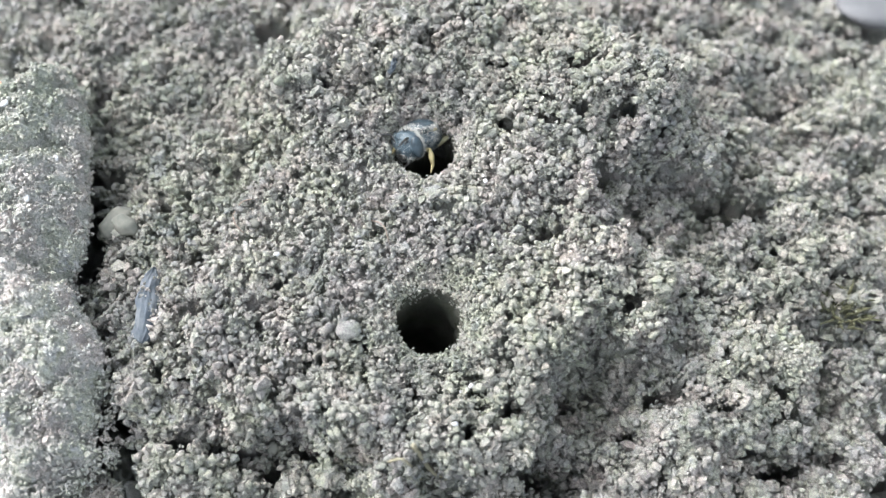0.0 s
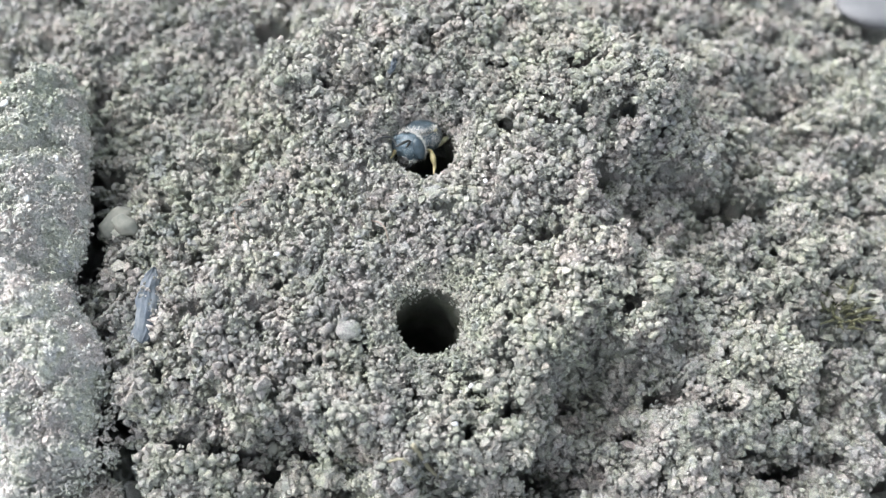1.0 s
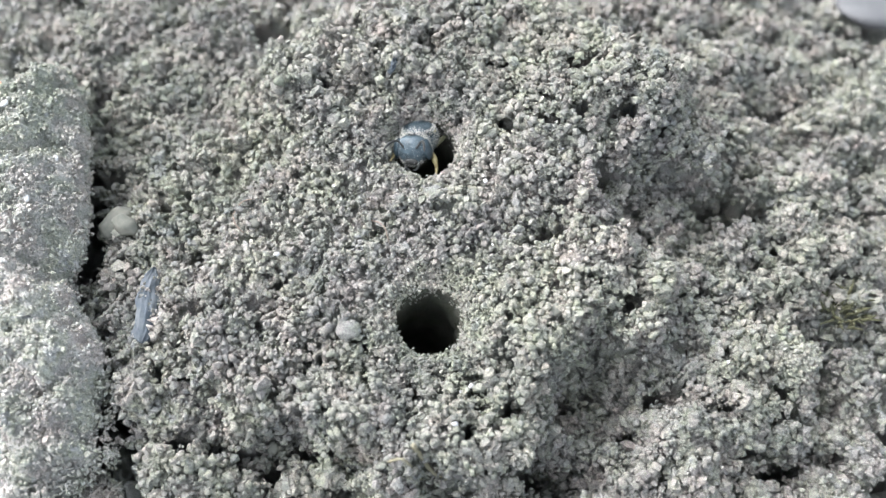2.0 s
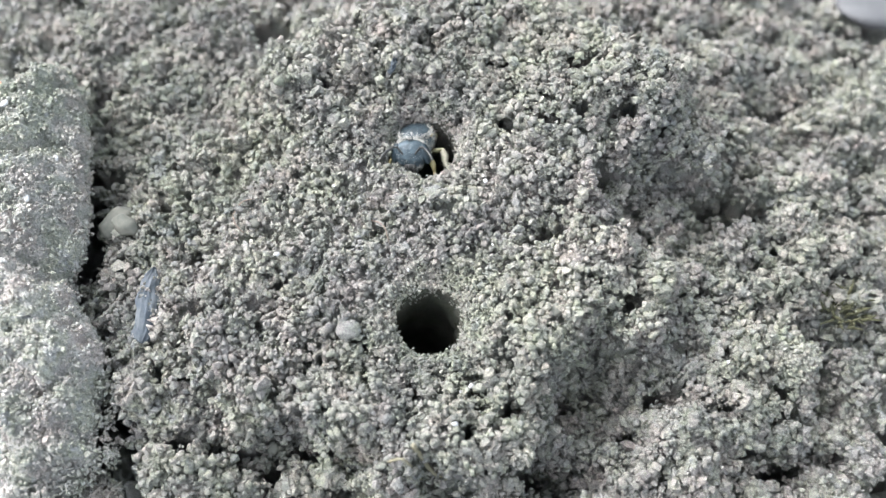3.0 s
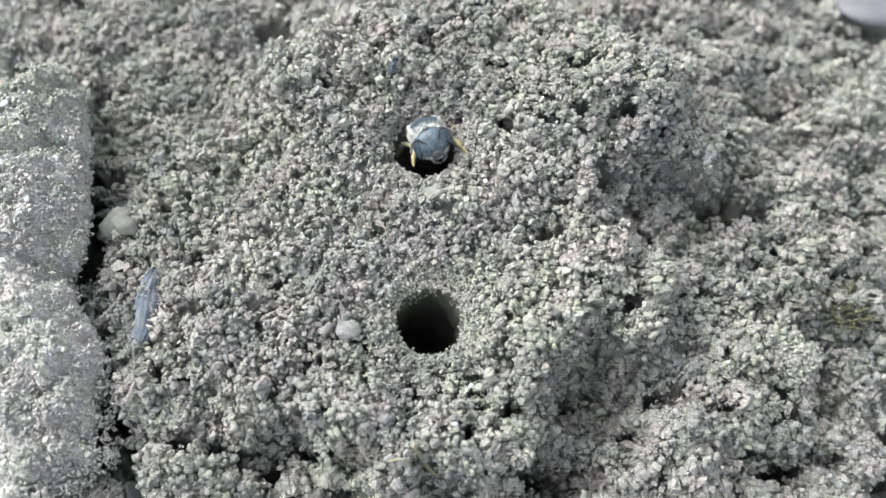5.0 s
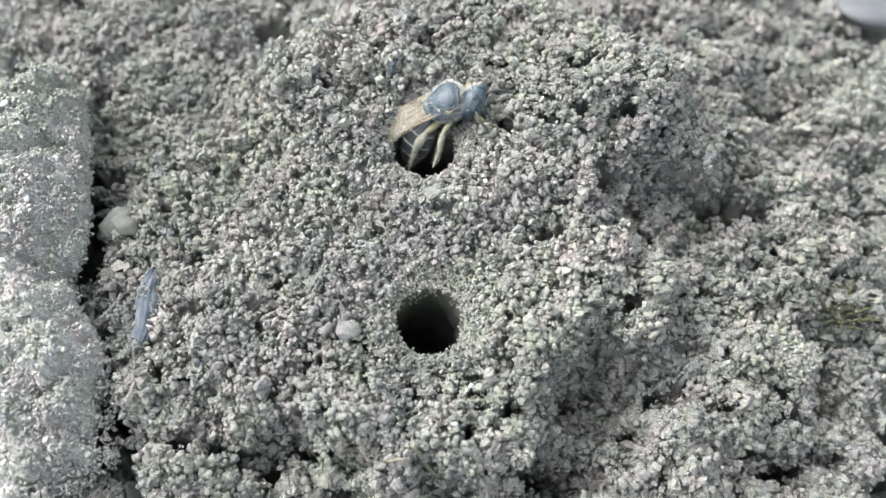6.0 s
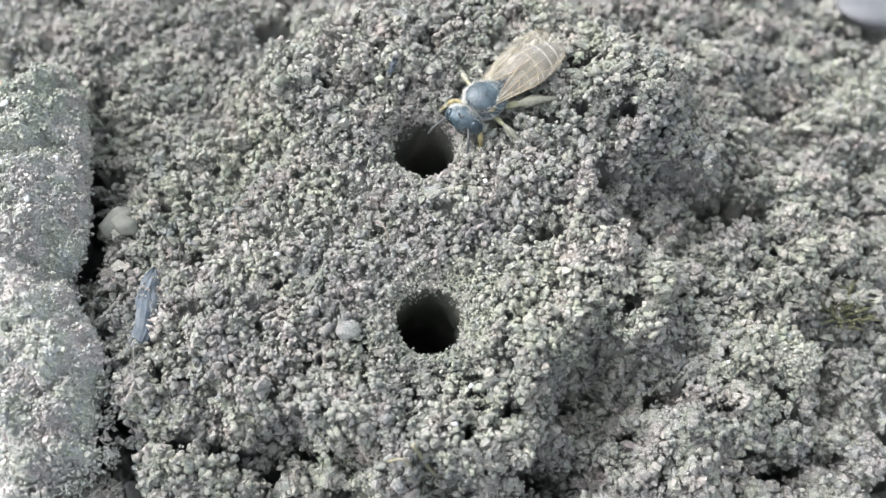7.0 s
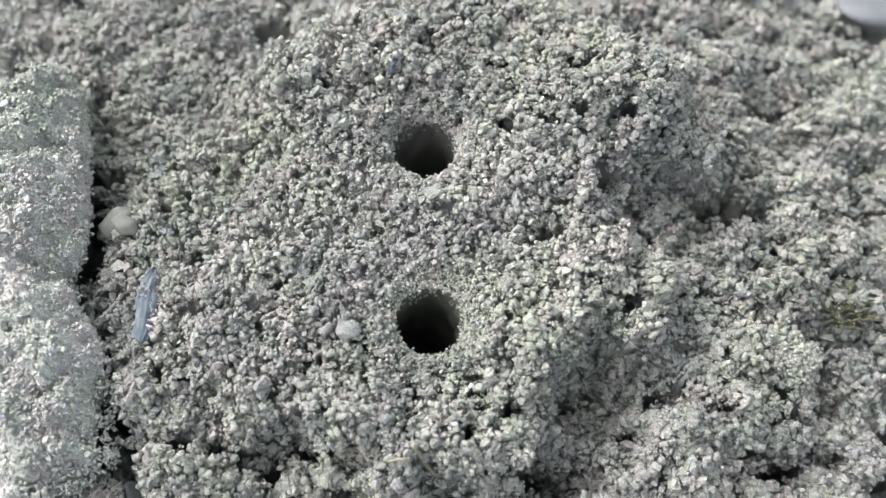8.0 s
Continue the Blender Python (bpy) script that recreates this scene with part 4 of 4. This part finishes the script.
def motions():
    north = (0, 0.8, 0.6)
    walk(bee, [
        (0.0, heading((-1.76, 5.55, 0.9), (-0.44, -0.68, 0.58), north)),
        (0.6, heading((-1.82, 5.41, 0.9), (-0.43, -0.71, 0.57), north)),
        (1.2, heading((-1.64, 5.45, 0.9), (-0.38, -0.72, 0.58), north)),
        (1.7, heading((-1.61, 5.38, 0.9), (-0.31, -0.76, 0.58), north)),
        (2.2, heading((-1.58, 5.18, 0.9), (-0.20, -0.80, 0.57), north)),
        (2.8, heading((-1.67, 4.98, 0.9), (-0.18, -0.81, 0.55), north)),
        (3.2, heading((-1.81, 5.05, 0.9), (-0.25, -0.80, 0.55), north)),
        (3.5, heading((-2.22, 5.06, 1), (-0.37, -0.76, 0.54), north)),
        (3.8, heading((-1.93, 5.18, 0.9), (-0.24, -0.81, 0.53), north)),
        (4.0, heading((-1.82, 5.25, 0.9), (-0.15, -0.83, 0.53), north)),
        (4.3, heading((-1.46, 5.25, 0.9), (-0.06, -0.84, 0.54), north)),
        (4.5, heading((-1.29, 5.25, 0.9), (0.02, -0.85, 0.53), north)),
        (4.7, heading((-0.99, 5.26, 1), (0.07, -0.84, 0.53), north)),
        (5.0, heading((-0.57, 5.15, 1.9), (0.17, -0.68, 0.71), (-0.3, 0.7, 0.5))),
        (5.3, heading((0.17, 5.73, 2.6), (0.43, -0.54, 0.73), (-0.5, 0.5, 0.6))),
        (5.8, heading((1.35, 7.17, 2.63), (0.92, 0.14, 0.37), (-0.3, 0.0, 0.9))),
        (6.0, heading((1.65, 7.38, 2.82), (0.92, 0.13, 0.36), (-0.3, 0.0, 0.9))),
        (6.2, heading((2.36, 7.49, 3.13), (0.90, 0.01, 0.43), (-0.3, 0.1, 0.9))),
        (6.4, heading((3.16, 6.55, 2.10), (0.86, -0.50, 0.00), (-0.1, 0.3, 0.9))),
        (6.5, heading((3.43, 6.00, 2.16), (0.78, -0.62, -0.03), (0, 0.3, 0.9))),
        (6.6, heading((3.94, 5.78, 2.55), (0.70, -0.70, -0.06), (0, 0.2, 0.9))),
        (6.7, heading((2.82, 4.81, 2.73), (0.12, -0.99, -0.12), (0, 0.02, 0.95))),
        (6.8, heading((1.68, 4.84, 2.73), (-0.40, -0.91, -0.12), (0, 0.02, 0.95))),
        (6.9, heading((1.08, 5.47, 2.74), (-0.68, -0.72, -0.11), (0, 0.02, 0.95))),
        (7.0, heading((0.87, 6.06, 2.74), (-0.81, -0.57, -0.11), (0, 0.02, 0.95))),
        (7.1, heading((0.93, 6.39, 2.90), (-0.89, -0.45, -0.07), (0, 0.02, 0.95))),
        (7.2, heading((0.97, 7.53, 3.01), (-0.97, -0.24, -0.06), (0, 0.02, 0.95))),
        (7.4, heading((0.99, 8.04, 3.24), (-1.00, -0.08, -0.04), (0, 0.02, 0.95))),
        (7.6, heading((0.97, 9.33, 3.47), (-0.99, 0.12, -0.02), (0, 0.02, 0.95))),
        (7.7, heading((0.85, 9.45, 3.60), (-0.99, 0.14, 0.00), (0, 0.02, 0.95))),
        (7.8, heading((0.78, 9.54, 3.93), (-0.99, 0.13, 0.02), (0, 0.02, 0.95))),
        (7.9, heading((1.92, 7.20, 9), (-0.95, 0.01, 0.32), (0, 0.4, 0.9))),
        (8.0, heading((1.93, 5.40, 24), (-0.49, 0.20, 0.85), (0, 0.4, 0.9))),
    ])
    neck = lambda t, pitch, yaw, roll=0: (t, joint(head, roll, pitch, yaw))
    walk(head, [neck(0.0, 5, -16), neck(0.4, 0, -8), neck(0.8, 8, -18), neck(1.1, 4, -14), neck(1.5, 0, -6), neck(1.7, 0, -4), neck(2.3, 2, 4), neck(2.8, 4, 4),
                neck(3.2, 0, 0), neck(3.5, 4, -8, 6), neck(4.0, 6, 0), neck(4.5, 4, 4, 6), neck(4.7, 2, 10, 12), neck(5.3, 12, -20),
                neck(5.8, 26, -34), neck(6.2, 28, -44), neck(6.4, 20, -44), neck(6.5, 18, -40), neck(6.6, 14, -36), neck(6.7, 14, -6), neck(6.8, 12, 14), neck(7.0, 14, 24), neck(7.2, 16, 28), neck(7.6, 18, 26), neck(7.8, 14, 12), neck(8.0, 8, 0)])
    for ob, side in zip(feelers, (1, -1)):
        wave = [(0.0, 10), (0.2, -20), (0.4, -14), (0.6, 18), (0.8, 6), (1.0, 24), (1.2, 12), (1.4, -10), (1.7, 0), (2.3, 12), (2.8, -6), (3.2, -12), (3.4, -26),
                (3.6, 8), (3.8, -18), (4.0, -22), (4.4, 4), (4.7, 10), (5.3, -8), (5.8, 8), (6.2, -6), (6.6, 14), (7.0, 4), (7.4, -8), (7.8, 6), (8.0, 0)]
        walk(ob, [(t, joint(ob, 0, -30 - a * 0.8, 6 * side - a * side)) for t, a in wave])
    droop = [(0.0, -38), (2.8, -38), (4.7, -40), (5.3, -50), (5.8, -46), (6.2, -44), (6.4, -64), (6.5, -62), (6.6, -46), (6.7, -12), (6.8, 2), (7.2, -4), (7.7, -6), (7.8, -4), (8.0, -6)]
    walk(abdomen, [(t, joint(abdomen, 0, a, float(np.interp(t, (5.3, 5.8, 6.4, 6.6, 6.8, 7.2), (0, 20, 22, 14, 0, 9))))) for t, a in droop])
    for (name, side), ob in legs.items():
        fold = {"fore": 0, "mid": 48, "hind": 42}[name] * side
        rows = [(0.0, fold, 0), (2.2, fold, 0), (2.5, fold, 0), (2.8, fold, 0), (4.7, fold, 0), (5.0, fold * 0.85, 0), (5.3, fold * 0.7, 0), (5.8, fold * 0.6, -20 if name == "hind" else 0), (6.2, fold * 0.5, -24 if name == "hind" else 0)]
        if name == "fore":
            rows = [(0.0, 0, 4), (0.4, 6 * side, -6), (0.8, -4, 8), (1.2, 5, 0), (1.7, 0, 4), (2.8, -6, -4), (3.2, 4, 10), (3.6, 12 * side, -8), (4.0, 0, 8), (4.5, 8, -6), (4.7, 4, 4), (5.3, 10, -8), (5.8, 0, 8), (6.2, 4, 0)]
        step = 14 if (name == "mid") == (side > 0) else -14
        rows += [(6.4 + 0.1 * k, fold * 0.15 + step * (-1) ** (k // 2) * 0.7, 6 * ((k + (side > 0)) % 2)) for k in range(9)]
        rows += [(7.4, 0, 0), (7.6, step * 0.3, 0), (7.8, 0, 0), (7.9, fold * 0.5, -14), (8.0, fold, -20)]
        swing = {"fore": 0, "mid": 14, "hind": 46}[name] if side < 0 else 0
        rows = [(t, rz + swing * float(np.interp(t, (6.0, 6.4, 6.55, 6.75), (0, 1, 1, 0))), ry) for t, rz, ry in rows]
        # while it looks out of the burrow one fore leg props on the rim, and later one mid leg on the wall
        prop = lambda t: float(np.interp(t, (2.2, 2.8, 4.7, 5.3), (1 if name == "fore" else 0, 1, 1, 0)))
        lean = {("fore", -1): lambda t: (-30, -15, float(np.interp(t, (0, 3, 4.5), (30, 22, 0)))),
                ("mid", 1): lambda t: (30, -60, -123)}.get((name, side), lambda t: (0, 0, 0))
        poses = []
        for t, rz, ry in rows:
            dx, dy, dz = (v * prop(t) for v in lean(t))
            poses.append((t, joint(ob, dx, ry + dy, rz + dz)))
        walk(ob, poses)
    for (name, side), ob in wings.items():
        shut = 2 * side if name == "fore" else 3 * side
        beat = 1 if name == "fore" else 0.8
        rows = [(0.0, shut, 2, 0), (5.3, shut, 2, 0), (5.8, 5 * side + 4, -8, 0), (6.0, 5 * side + 4, -8, 0), (6.2, 4 * side + 2, -6, 0), (6.4, 3 * side + 18, 2, -16), (6.5, 3 * side + 20, 4, -18), (6.6, shut + 12, 4, -8), (6.8, -10 * side * beat, 8, 0), (7.0, -10 * side * beat, 8, -6 * side), (7.3, -4 * side, 5, -16 * side), (7.7, shut, 3, -24 * side),
                (7.8, -26 * side * beat, 10, 16 * side), (7.87, -80 * side * beat, 4, 30 * side), (7.93, -85 * side * beat, 4, -30 * side), (8.0, -80 * side * beat, 4, 30 * side)]
        walk(ob, [(t, joint(ob, rx, ry, rz)) for t, rz, ry, rx in rows])


head.location, abdomen.location = Vector((0.98, 0, 0.06)) * MM, Vector((-0.98, 0, -0.08)) * MM
for feeler, side in zip(feelers, (1, -1)):
    feeler.location = Vector((0.86, 0.15 * side, -0.05)) * MM
REST = {ob.name: ob.location.copy() for ob in (head, abdomen, *feelers, *legs.values(), *wings.values())}
motions()
